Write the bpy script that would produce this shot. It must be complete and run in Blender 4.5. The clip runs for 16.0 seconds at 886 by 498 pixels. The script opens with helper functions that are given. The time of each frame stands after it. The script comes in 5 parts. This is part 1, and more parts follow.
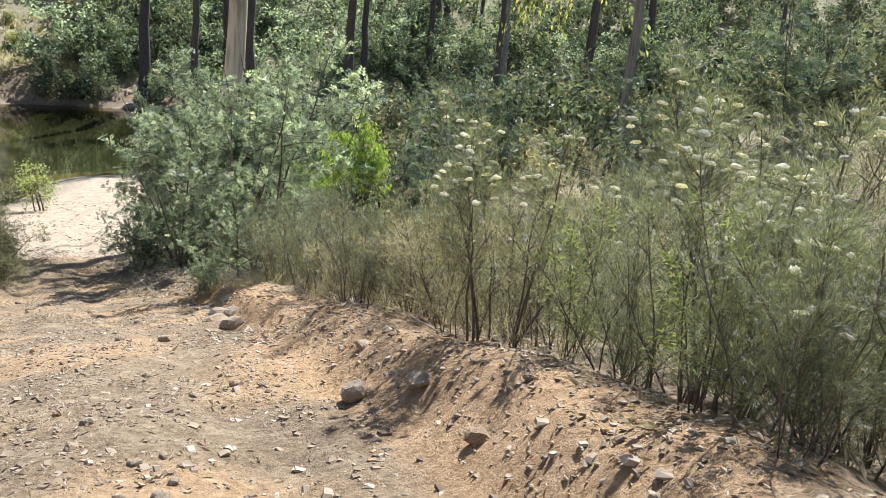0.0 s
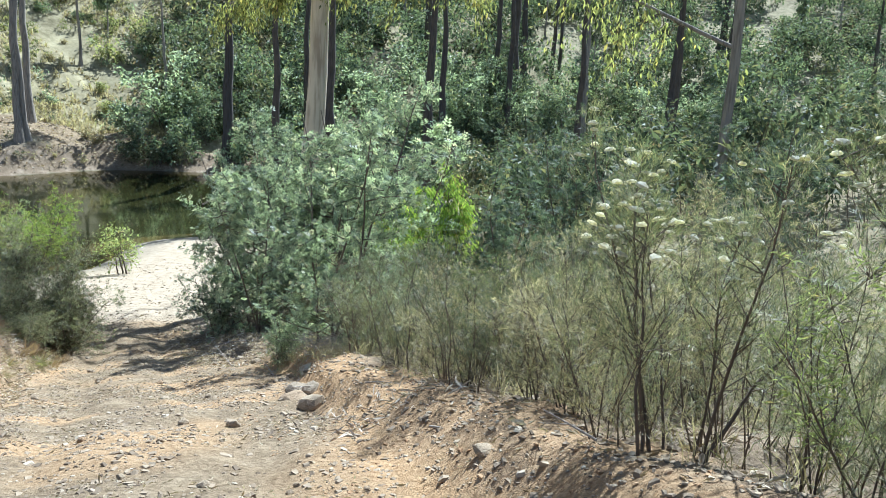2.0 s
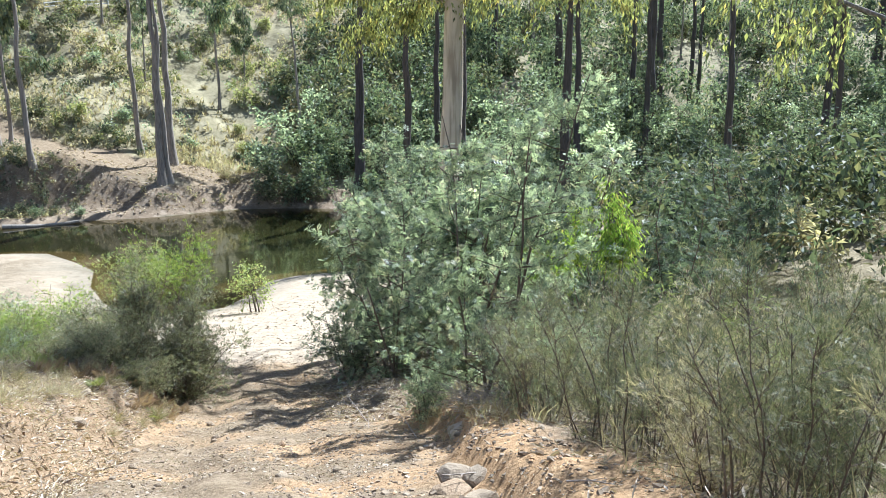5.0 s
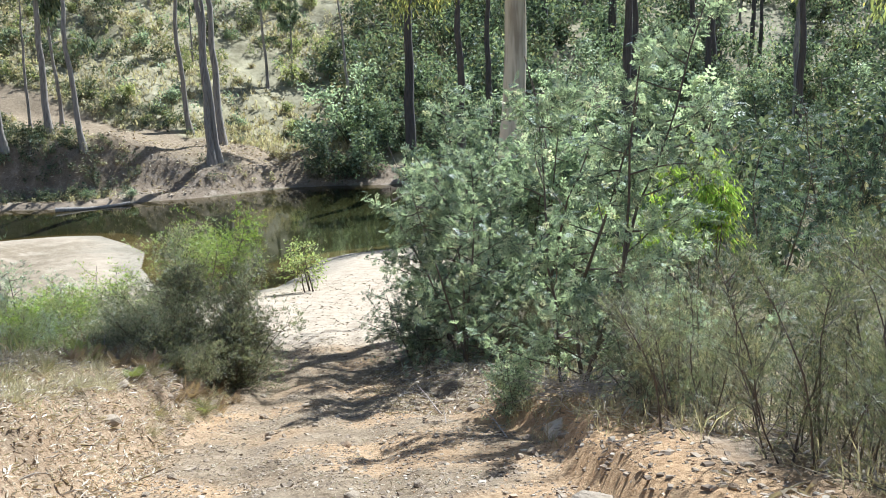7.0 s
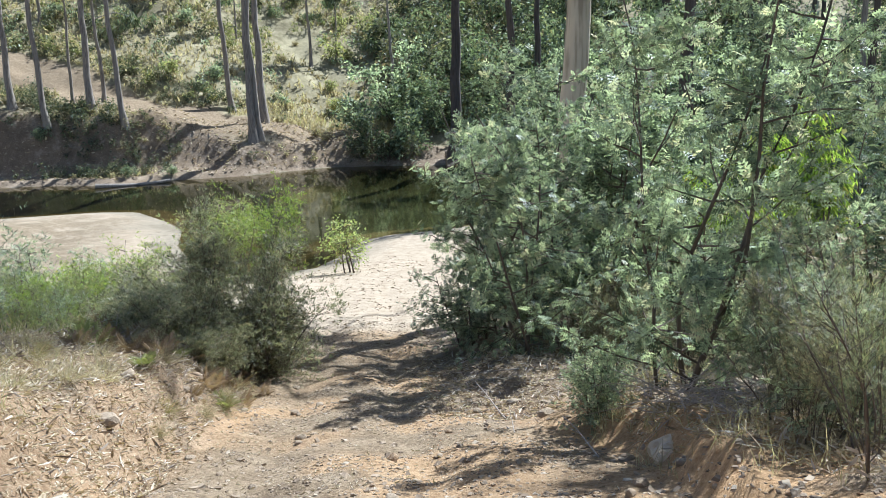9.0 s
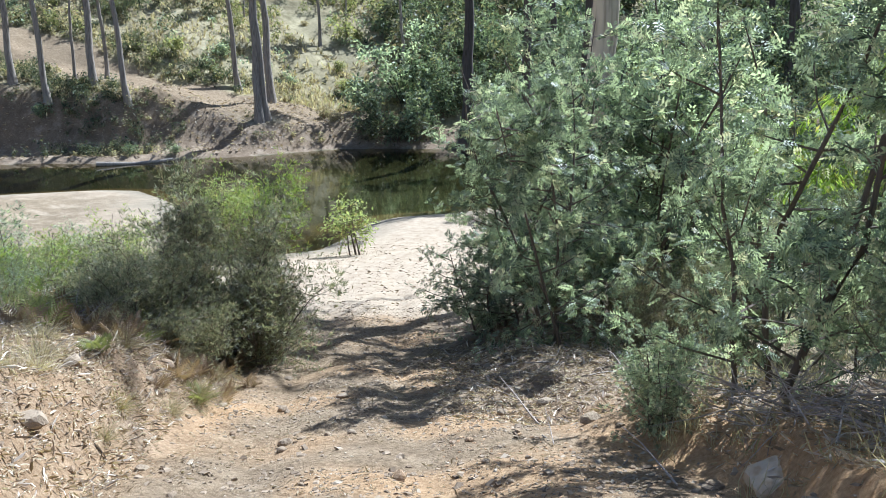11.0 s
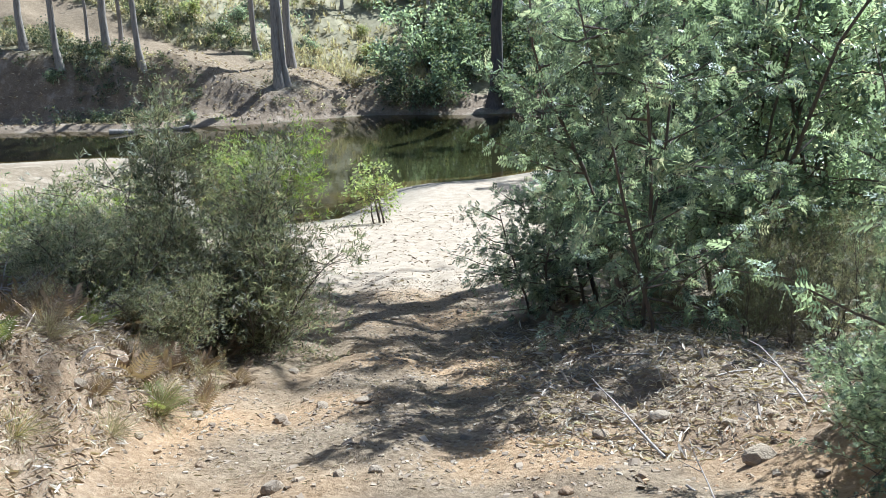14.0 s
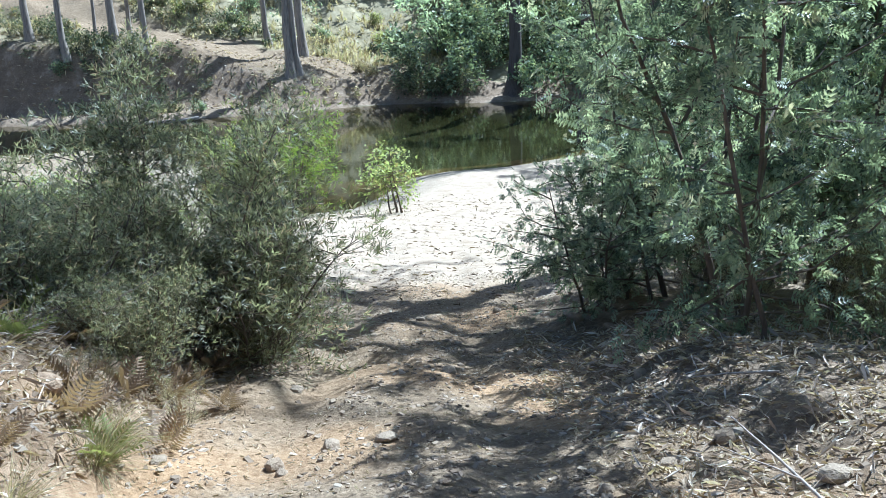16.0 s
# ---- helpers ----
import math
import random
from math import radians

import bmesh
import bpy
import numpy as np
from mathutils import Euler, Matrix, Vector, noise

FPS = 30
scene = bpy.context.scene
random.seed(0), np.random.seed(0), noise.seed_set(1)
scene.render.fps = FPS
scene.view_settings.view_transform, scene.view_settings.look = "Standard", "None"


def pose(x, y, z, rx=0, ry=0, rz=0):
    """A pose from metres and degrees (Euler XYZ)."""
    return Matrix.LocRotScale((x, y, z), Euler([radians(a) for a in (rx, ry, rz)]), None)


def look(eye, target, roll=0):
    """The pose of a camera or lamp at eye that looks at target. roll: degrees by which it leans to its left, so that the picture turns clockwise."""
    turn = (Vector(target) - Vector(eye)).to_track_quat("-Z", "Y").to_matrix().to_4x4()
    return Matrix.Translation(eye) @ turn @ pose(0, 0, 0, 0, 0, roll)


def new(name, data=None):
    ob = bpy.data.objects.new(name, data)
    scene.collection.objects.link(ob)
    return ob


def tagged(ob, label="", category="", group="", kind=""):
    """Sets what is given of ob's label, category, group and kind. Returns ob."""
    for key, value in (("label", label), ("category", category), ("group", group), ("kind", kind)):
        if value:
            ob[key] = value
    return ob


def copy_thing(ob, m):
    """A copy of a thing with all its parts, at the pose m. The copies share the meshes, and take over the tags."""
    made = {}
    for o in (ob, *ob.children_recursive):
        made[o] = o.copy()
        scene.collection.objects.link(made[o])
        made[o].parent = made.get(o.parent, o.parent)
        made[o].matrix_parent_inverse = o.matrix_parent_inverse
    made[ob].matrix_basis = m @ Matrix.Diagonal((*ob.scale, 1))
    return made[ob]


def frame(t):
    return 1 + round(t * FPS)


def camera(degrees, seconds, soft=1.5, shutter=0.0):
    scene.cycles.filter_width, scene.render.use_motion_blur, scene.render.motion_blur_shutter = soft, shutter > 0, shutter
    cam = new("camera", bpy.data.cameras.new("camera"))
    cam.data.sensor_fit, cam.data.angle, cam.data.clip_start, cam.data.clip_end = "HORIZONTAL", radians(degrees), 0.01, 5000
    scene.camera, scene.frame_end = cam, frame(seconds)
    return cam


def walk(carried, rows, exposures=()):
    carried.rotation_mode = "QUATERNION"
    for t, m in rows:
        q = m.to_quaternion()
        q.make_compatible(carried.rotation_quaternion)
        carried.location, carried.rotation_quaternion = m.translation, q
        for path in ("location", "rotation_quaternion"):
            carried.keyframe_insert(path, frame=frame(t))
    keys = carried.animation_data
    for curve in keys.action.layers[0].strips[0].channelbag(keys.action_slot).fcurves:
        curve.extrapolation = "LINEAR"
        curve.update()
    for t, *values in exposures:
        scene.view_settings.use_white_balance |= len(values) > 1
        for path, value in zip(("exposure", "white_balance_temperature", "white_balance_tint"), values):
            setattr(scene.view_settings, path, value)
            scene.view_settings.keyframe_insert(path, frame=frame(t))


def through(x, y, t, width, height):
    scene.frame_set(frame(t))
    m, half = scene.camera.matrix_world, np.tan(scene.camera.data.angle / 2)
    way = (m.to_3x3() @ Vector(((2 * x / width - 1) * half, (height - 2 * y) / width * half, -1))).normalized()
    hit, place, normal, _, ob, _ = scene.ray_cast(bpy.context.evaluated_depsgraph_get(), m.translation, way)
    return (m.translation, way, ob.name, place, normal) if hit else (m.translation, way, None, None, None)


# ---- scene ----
cam = camera(54.9, 16.0, soft=0.9)
# seconds, place, and the turn as pose() takes it
PATH = [
    (0.0, -0.0, 0.0, 13.811, 74.04, -4.75, 1.35),
    (0.5, -0.008, 0.433, 13.75, 73.74, -3.7, 3.03),
    (1.0, -0.196, 0.897, 13.634, 73.72, -3.6, 4.34),
    (1.5, -0.169, 1.358, 13.514, 74.11, 0.62, 4.21),
    (2.0, -0.481, 1.867, 13.338, 77.64, -2.84, 6.19),
    (2.5, -0.58, 2.411, 13.172, 79.59, -1.4, 6.59),
    (3.0, -0.885, 2.904, 13.069, 81.29, -4.93, 8.5),
    (3.5, -1.004, 3.445, 12.914, 81.0, -2.02, 9.15),
    (4.0, -1.31, 3.952, 12.741, 81.08, -3.89, 11.03),
    (4.2, -1.343, 4.225, 12.679, 80.77, -3.21, 11.75),
    (6.3, -2.412, 6.624, 12.079, 78.79, 2.18, 16.47),
    (6.5, -2.492, 6.835, 12.001, 78.57, 2.25, 16.68),
    (7.0, -2.841, 7.376, 11.829, 78.25, 1.77, 17.53),
    (7.5, -3.12, 7.892, 11.657, 78.3, 0.82, 18.7),
    (8.0, -3.374, 8.5, 11.469, 77.92, 0.97, 19.24),
    (8.5, -3.701, 9.034, 11.273, 77.69, 0.93, 19.87),
    (9.0, -4.005, 9.637, 11.085, 77.36, 1.36, 20.4),
    (9.2, -4.163, 9.849, 11.0, 77.26, 1.35, 20.68),
    (11.3, -5.122, 12.048, 10.186, 76.49, 0.56, 21.14),
    (11.5, -5.233, 12.247, 10.145, 76.41, 0.71, 21.3),
    (12.0, -5.539, 12.799, 9.935, 75.99, 0.99, 21.6),
    (12.5, -5.79, 13.294, 9.735, 75.58, 1.06, 21.82),
    (13.0, -6.116, 13.851, 9.51, 75.19, 1.18, 21.97),
    (13.5, -6.474, 14.307, 9.38, 75.21, 0.86, 22.54),
    (14.0, -6.627, 14.901, 9.129, 74.87, 1.11, 22.63),
    (14.5, -6.955, 15.389, 8.982, 74.94, 1.27, 23.04),
    (15.0, -7.217, 16.007, 8.666, 74.56, 2.52, 22.81),
    (15.5, -7.412, 16.587, 8.472, 74.21, 6.1, 21.86),
    (16.0, -7.865, 17.048, 8.358, 74.49, 1.82, 23.48),
]
walk(cam, [(r[0], pose(*r[1:])) for r in PATH], exposures=[(0.0, 1.0, 5650, 11), (0.9, 1.1, 5000, 2), (2.5, 1.1, 5150, 3), (4.0, 1.3, 5250, 8), (6.5, 1.05, 5250, 8), (8.2, 1.12, 5150, 5), (9.0, 0.94, 5250, 8), (11.5, 1.02, 5000, 9), (12.5, 1.12, 4750, 6), (14.3, 1.06, 5100, 7), (16.0, 1.2, 4750, 5)])

# ---- sun and sky ----
SUN_TO = Vector((0.30, 0.95, 1.12)).normalized()
world = bpy.data.worlds.new("sky")
scene.world = world
world.use_nodes = True
wn = world.node_tree.nodes
sky = wn.new("ShaderNodeTexSky")
sky.sky_type = "NISHITA"
sky.sun_disc = False
sky.sun_elevation = math.asin(SUN_TO.z)
sky.sun_rotation = math.atan2(SUN_TO.x, SUN_TO.y)
sky.air_density, sky.dust_density = 1.0, 1.5
world.node_tree.links.new(sky.outputs[0], wn["Background"].inputs[0])
wn["Background"].inputs[1].default_value = 0.06
sun = new("sun", bpy.data.lights.new("sun", "SUN"))
sun.data.energy, sun.data.angle, sun.data.color = 5.4, radians(0.53), (1.0, 0.95, 0.86)
sun.matrix_world = look((60, 40, 80), Vector((60, 40, 80)) - SUN_TO)


# ---- materials ----
def nodes_of(name):
    m = bpy.data.materials.new(name)
    m.use_nodes = True
    t = m.node_tree
    return m, t, t.nodes["Principled BSDF"], t.nodes["Material Output"]


def noise_node(t, scale, detail=4, rough=0.6, coords="Object"):
    tc = t.nodes.new("ShaderNodeTexCoord")
    n = t.nodes.new("ShaderNodeTexNoise")
    n.inputs["Scale"].default_value, n.inputs["Detail"].default_value, n.inputs["Roughness"].default_value = scale, detail, rough
    t.links.new(tc.outputs[coords], n.inputs["Vector"])
    return n.outputs["Fac"]


def ramp(t, fac, stops):
    r = t.nodes.new("ShaderNodeValToRGB")
    e = r.color_ramp.elements
    while len(e) < len(stops):
        e.new(0.5)
    for k, (p, c) in zip(e, stops):
        k.position, k.color = p, (*c, 1)
    t.links.new(fac, r.inputs["Fac"])
    return r.outputs["Color"]


def mix(t, fac, a, b, kind="MIX"):
    m = t.nodes.new("ShaderNodeMix")
    m.data_type, m.blend_type = "RGBA", kind
    for v, k in ((fac, 0), (a, 6), (b, 7)):
        if isinstance(v, (int, float)):
            m.inputs[k].default_value = v
        elif isinstance(v, tuple):
            m.inputs[k].default_value = (*v, 1)
        else:
            t.links.new(v, m.inputs[k])
    return m.outputs[2]


def bump(t, p, height, strength, distance):
    b = t.nodes.new("ShaderNodeBump")
    b.inputs["Strength"].default_value, b.inputs["Distance"].default_value = strength, distance
    t.links.new(height, b.inputs["Height"])
    t.links.new(b.outputs["Normal"], p.inputs["Normal"])


def leaf_material(name, dark, light, dry=None, through=0.35, gloss=0.6, vary=(0.75, 1.3)):
    """Leaves: colour varies from leaf to leaf and from plant to plant; light shines through."""
    m, t, p, out = nodes_of(name)
    g = t.nodes.new("ShaderNodeNewGeometry")
    o = t.nodes.new("ShaderNodeObjectInfo")
    stops = [(0.0, dark), (0.62, light), (1.0, light)]
    if dry:
        stops = [(0.0, dark), (0.7, light), (0.86, light), (0.95, dry)]
    c = ramp(t, g.outputs["Random Per Island"], stops)
    hs = t.nodes.new("ShaderNodeHueSaturation")
    mr = t.nodes.new("ShaderNodeMapRange")
    mr.inputs["To Min"].default_value, mr.inputs["To Max"].default_value = vary
    t.links.new(o.outputs["Random"], mr.inputs["Value"])
    t.links.new(mr.outputs[0], hs.inputs["Value"])
    t.links.new(c, hs.inputs["Color"])
    t.links.new(hs.outputs[0], p.inputs["Base Color"])
    p.inputs["Roughness"].default_value = gloss
    tr = t.nodes.new("ShaderNodeBsdfTranslucent")
    warm = mix(t, 1.0, hs.outputs[0], (1.15, 1.15, 0.75), "MULTIPLY")
    t.links.new(warm, tr.inputs["Color"])
    ms = t.nodes.new("ShaderNodeMixShader")
    ms.inputs[0].default_value = through
    t.links.new(p.outputs[0], ms.inputs[1])
    t.links.new(tr.outputs[0], ms.inputs[2])
    t.links.new(ms.outputs[0], out.inputs["Surface"])
    return m


def bark_material(name, base, streak, scale=3.0, rough=0.85, deep=0.02):
    m, t, p, out = nodes_of(name)
    tc = t.nodes.new("ShaderNodeTexCoord")
    mp = t.nodes.new("ShaderNodeMapping")
    mp.inputs["Scale"].default_value = (scale * 3, scale * 3, scale * 0.25)
    t.links.new(tc.outputs["Object"], mp.inputs["Vector"])
    n = t.nodes.new("ShaderNodeTexNoise")
    n.inputs["Scale"].default_value, n.inputs["Detail"].default_value = 1.6, 6
    t.links.new(mp.outputs[0], n.inputs["Vector"])
    c = ramp(t, n.outputs["Fac"], [(0.36, streak), (0.52, base), (0.75, tuple(min(1, v * 1.15) for v in base))])
    big = noise_node(t, 0.6)
    c = mix(t, 0.5, c, ramp(t, big, [(0.3, tuple(v * 0.6 for v in base)), (0.7, base)]))
    t.links.new(c, p.inputs["Base Color"])
    p.inputs["Roughness"].default_value = rough
    bump(t, p, n.outputs["Fac"], 0.8, deep)
    return m


def ground_material():
    """Bare ground: clay track, pale sand, leaf litter, straw grass slope and river bed, told apart by the masks on the sheet."""
    m, t, p, out = nodes_of("earth")

    def mask(name):
        a = t.nodes.new("ShaderNodeAttribute")
        a.attribute_name = name
        return a.outputs["Fac"]
    fine = noise_node(t, 14, 8, 0.7)
    mid = noise_node(t, 2.2, 6, 0.65)
    big = noise_node(t, 0.45, 4)
    far = noise_node(t, 0.16, 8, 0.7)
    dirt = ramp(t, mid, [(0.3, (0.12, 0.08, 0.045)), (0.5, (0.235, 0.17, 0.10)), (0.68, (0.42, 0.33, 0.215))])
    dirt = mix(t, 0.6, dirt, ramp(t, fine, [(0.34, (0.08, 0.054, 0.03)), (0.6, (0.355, 0.27, 0.175))]))
    clay = ramp(t, fine, [(0.3, (0.33, 0.19, 0.085)), (0.7, (0.64, 0.43, 0.23))])
    sand = ramp(t, mid, [(0.3, (0.30, 0.225, 0.145)), (0.45, (0.40, 0.32, 0.225)), (0.7, (0.49, 0.40, 0.29))])
    litter = ramp(t, fine, [(0.3, (0.11, 0.074, 0.045)), (0.5, (0.29, 0.21, 0.13)), (0.68, (0.55, 0.44, 0.30))])
    blot = noise_node(t, 0.7, 8, 0.75)
    litter = mix(t, 0.55, litter, ramp(t, blot, [(0.36, (0.065, 0.048, 0.034)), (0.52, (0.19, 0.145, 0.10)), (0.64, (0.42, 0.35, 0.27))]))
    straw = ramp(t, far, [(0.36, (0.13, 0.11, 0.055)), (0.5, (0.29, 0.25, 0.14)), (0.64, (0.43, 0.38, 0.23)), (0.78, (0.52, 0.47, 0.33))])
    straw = mix(t, 0.5, straw, ramp(t, blot, [(0.38, (0.13, 0.11, 0.06)), (0.52, (0.31, 0.27, 0.16)), (0.68, (0.50, 0.44, 0.30))]))
    bed = ramp(t, big, [(0.3, (0.05, 0.066, 0.048)), (0.7, (0.08, 0.097, 0.072))])
    c = mix(t, mask("straw"), litter, straw)
    c = mix(t, mask("track"), c, dirt)
    c = mix(t, mask("clay"), c, clay)
    c = mix(t, mask("sand"), c, sand)
    c = mix(t, mask("bed"), c, bed)
    t.links.new(c, p.inputs["Base Color"])
    p.inputs["Roughness"].default_value = 0.95
    p.inputs["Specular IOR Level"].default_value = 0.2
    h = mix(t, 0.35, noise_node(t, 4.5, 10, 0.72), noise_node(t, 22, 6, 0.7))
    bump(t, p, h, 1.0, 0.09)
    return m


def water_material():
    m, t, p, out = nodes_of("river_water")
    fr = t.nodes.new("ShaderNodeFresnel")
    fr.inputs["IOR"].default_value = 1.333
    tp = t.nodes.new("ShaderNodeBsdfTransparent")
    tp.inputs["Color"].default_value = (0.52, 0.48, 0.31, 1)
    gl = t.nodes.new("ShaderNodeBsdfGlossy")
    gl.inputs["Roughness"].default_value = 0.04
    n = noise_node(t, 1.3, 3)
    b = t.nodes.new("ShaderNodeBump")
    b.inputs["Strength"].default_value, b.inputs["Distance"].default_value = 0.06, 0.05
    t.links.new(n, b.inputs["Height"])
    t.links.new(b.outputs[0], gl.inputs["Normal"])
    t.links.new(b.outputs[0], fr.inputs["Normal"])
    ms = t.nodes.new("ShaderNodeMixShader")
    t.links.new(fr.outputs[0], ms.inputs[0])
    t.links.new(tp.outputs[0], ms.inputs[1])
    t.links.new(gl.outputs[0], ms.inputs[2])
    t.links.new(ms.outputs[0], out.inputs["Surface"])
    return m


def stone_material():
    m, t, p, out = nodes_of("field_stone")
    c = ramp(t, noise_node(t, 5, 6), [(0.3, (0.20, 0.14, 0.08)), (0.6, (0.36, 0.28, 0.185)), (0.8, (0.50, 0.42, 0.31))])
    o = t.nodes.new("ShaderNodeObjectInfo")
    c = mix(t, 0.5, c, ramp(t, o.outputs["Random"], [(0.0, (0.36, 0.22, 0.11)), (0.5, (0.34, 0.28, 0.205)), (1.0, (0.38, 0.29, 0.19))]))
    t.links.new(c, p.inputs["Base Color"])
    p.inputs["Roughness"].default_value = 0.9
    bump(t, p, noise_node(t, 18, 6), 0.7, 0.03)
    return m


EARTH, WATER, STONE = ground_material(), water_material(), stone_material()
M_WATTLE = leaf_material("wattle_leaf", (0.07, 0.10, 0.07), (0.45, 0.525, 0.375), (0.62, 0.60, 0.46), 0.5, 0.45, (0.8, 1.2))
M_SCRUB = leaf_material("scrub_leaf", (0.05, 0.058, 0.03), (0.27, 0.295, 0.165), (0.44, 0.39, 0.23), 0.4, 0.55, (0.55, 1.3))
M_BROWNSCRUB = leaf_material("brown_scrub_leaf", (0.10, 0.088, 0.05), (0.47, 0.425, 0.275), (0.60, 0.52, 0.35), 0.5, 0.45, (0.45, 1.4))
M_LIME = leaf_material("lime_leaf", (0.12, 0.20, 0.025), (0.40, 0.52, 0.10), (0.46, 0.40, 0.12), 0.42)
M_GUM = leaf_material("gum_leaf", (0.06, 0.075, 0.03), (0.41, 0.43, 0.165), (0.55, 0.46, 0.16), 0.5, 0.45, (0.6, 1.35))
M_FAR = leaf_material("far_shrub_leaf", (0.028, 0.043, 0.026), (0.25, 0.31, 0.185), (0.38, 0.37, 0.19), 0.36, 0.65, (0.55, 1.4))
M_DARKSHRUB = leaf_material("dark_shrub_leaf", (0.04, 0.05, 0.028), (0.215, 0.23, 0.13), (0.28, 0.22, 0.14), 0.35)
M_HILL = leaf_material("hill_bush_leaf", (0.10, 0.12, 0.05), (0.42, 0.44, 0.20), (0.55, 0.49, 0.26), 0.5, 0.6, (0.7, 1.25))
M_BUSH = leaf_material("bush_leaf", (0.07, 0.07, 0.038), (0.36, 0.37, 0.245), (0.48, 0.38, 0.28), 0.5, 0.5, (0.8, 1.2))
# leaves of the background scrub: its shade is put into the colour
M_SHADE_TONED = leaf_material("shade_toned_leaf", (0.03, 0.045, 0.032), (0.17, 0.22, 0.15), (0.26, 0.26, 0.15), 0.35, 0.7, (0.7, 1.3))
M_TWIGS = leaf_material("dead_twig", (0.20, 0.155, 0.115), (0.50, 0.43, 0.34), (0.66, 0.60, 0.51), 0.0, 0.8)
M_TUSSOCK = leaf_material("tussock_blade", (0.14, 0.11, 0.055), (0.36, 0.33, 0.155), (0.42, 0.26, 0.13), 0.4, 0.7)
M_STRAW = leaf_material("straw_blade", (0.27, 0.22, 0.135), (0.55, 0.48, 0.335), (0.34, 0.35, 0.18), 0.5, 0.6)
M_RUST = leaf_material("dead_fern", (0.12, 0.08, 0.05), (0.29, 0.205, 0.125), (0.40, 0.33, 0.20), 0.3, 0.7)
M_FERN = leaf_material("green_fern", (0.12, 0.15, 0.045), (0.28, 0.30, 0.10), (0.42, 0.34, 0.15), 0.45, 0.6)
M_LITTER = leaf_material("fallen_leaf", (0.22, 0.15, 0.09), (0.55, 0.45, 0.31), (0.74, 0.66, 0.53), 0.3, 0.7)
M_FLOWER = leaf_material("pale_flower_head", (0.34, 0.32, 0.25), (0.68, 0.65, 0.57), None, 0.5, 0.9)
M_SAPLING = leaf_material("sapling_leaf", (0.13, 0.16, 0.05), (0.36, 0.41, 0.17), (0.42, 0.36, 0.16), 0.5)
B_PALE = bark_material("pale_gum_bark", (0.64, 0.55, 0.41), (0.20, 0.135, 0.08), 1.1, 0.7, 0.015)
B_DARK = bark_material("dark_gum_bark", (0.11, 0.09, 0.075), (0.04, 0.033, 0.026), 2.0, 0.95, 0.05)
B_GREY = bark_material("grey_gum_bark", (0.33, 0.285, 0.235), (0.10, 0.08, 0.06), 2.0, 0.9, 0.06)
B_TWIG = bark_material("twig_bark", (0.15, 0.115, 0.085), (0.07, 0.052, 0.04), 8.0, 0.9, 0.004)
B_DEAD = bark_material("dead_wood", (0.44, 0.38, 0.32), (0.22, 0.18, 0.14), 5.0, 0.9, 0.01)


# ---- the lie of the land ----
def lattice(ix, iy, k):
    h = (ix * 374761393 + iy * 668265263 + k * 1442695041) & 0x7FFFFFFF
    h = ((h ^ (h >> 13)) * 1274126177) & 0x7FFFFFFF
    return ((h ^ (h >> 16)) & 0xFFFF) / 65535.0


def vnoise(x, y, size, k=0):
    """Smooth value noise between -1 and 1, with lumps of about that size in metres."""
    x, y = np.asarray(x, float) / size, np.asarray(y, float) / size
    ix, iy = np.floor(x).astype(np.int64), np.floor(y).astype(np.int64)
    fx, fy = x - ix, y - iy
    fx, fy = fx * fx * (3 - 2 * fx), fy * fy * (3 - 2 * fy)
    a, b = lattice(ix, iy, k), lattice(ix + 1, iy, k)
    c, d = lattice(ix, iy + 1, k), lattice(ix + 1, iy + 1, k)
    return 2 * (a + (b - a) * fx + (c - a + (a - b - c + d) * fx) * fy) - 1


def step(a, b, v):
    u = np.clip((np.asarray(v, float) - a) / (b - a), 0, 1)
    return u * u * (3 - 2 * u)


TRACK = [(1.2, -16, 16.2), (0.2, -6, 13.8), (-0.5, 0, 12.15), (-1.1, 2, 11.6), (-1.85, 4, 11.05), (-2.9, 6.5, 10.4), (-4.1, 8.9, 9.65),
         (-5.2, 11.2, 8.8), (-6.6, 13.9, 7.8), (-8.2, 17, 6.7), (-9.7, 19.8, 5.75), (-11.8, 24, 4.6), (-13.2, 27.2, 3.85),
         (-14.6, 30.3, 3.3), (-18, 37.5, 2.0), (-22, 45.5, 0.95), (-24.2, 48.2, 0.4), (-26, 50.8, -0.05), (-30, 56, -0.5)]
SOUTH = [(-260, -40), (-120, 22), (-75, 47), (-57.7, 57.2), (-52, 61.4), (-49, 62.1), (-44.3, 59.4), (-41, 57), (-38, 52.5), (-34, 48.6), (-30, 47), (-28, 48.1),
         (-26.6, 49.6), (-26.6, 52), (-27.2, 57), (-26.2, 59), (-23.3, 61.4), (-20.5, 66), (-19, 73), (-18.8, 80), (-14, 85), (-6, 92), (15, 104), (60, 118), (300, 150)]
NORTH = [(-270, -10), (-130, 40), (-82, 64), (-68, 72), (-62, 73.4), (-59, 77.3), (-53.2, 81.4), (-51, 84), (-49.7, 86.2), (-46.7, 90.2), (-42.2, 92), (-37, 93),
         (-30, 97), (-22, 101), (-18, 103.5), (-8, 108), (15, 119), (60, 134), (300, 175)]

ROAD = [(-98, 87), (-86, 85.5), (-78, 86.4), (-70, 85.6), (-64.5, 86), (-60, 89), (-55.5, 91.6), (-50, 93.6), (-45.5, 95)]
HIGH_ROAD = [(-130, 118), (-100, 134), (-84, 144), (-73, 148), (-62, 151), (-48, 164), (-30, 180)]


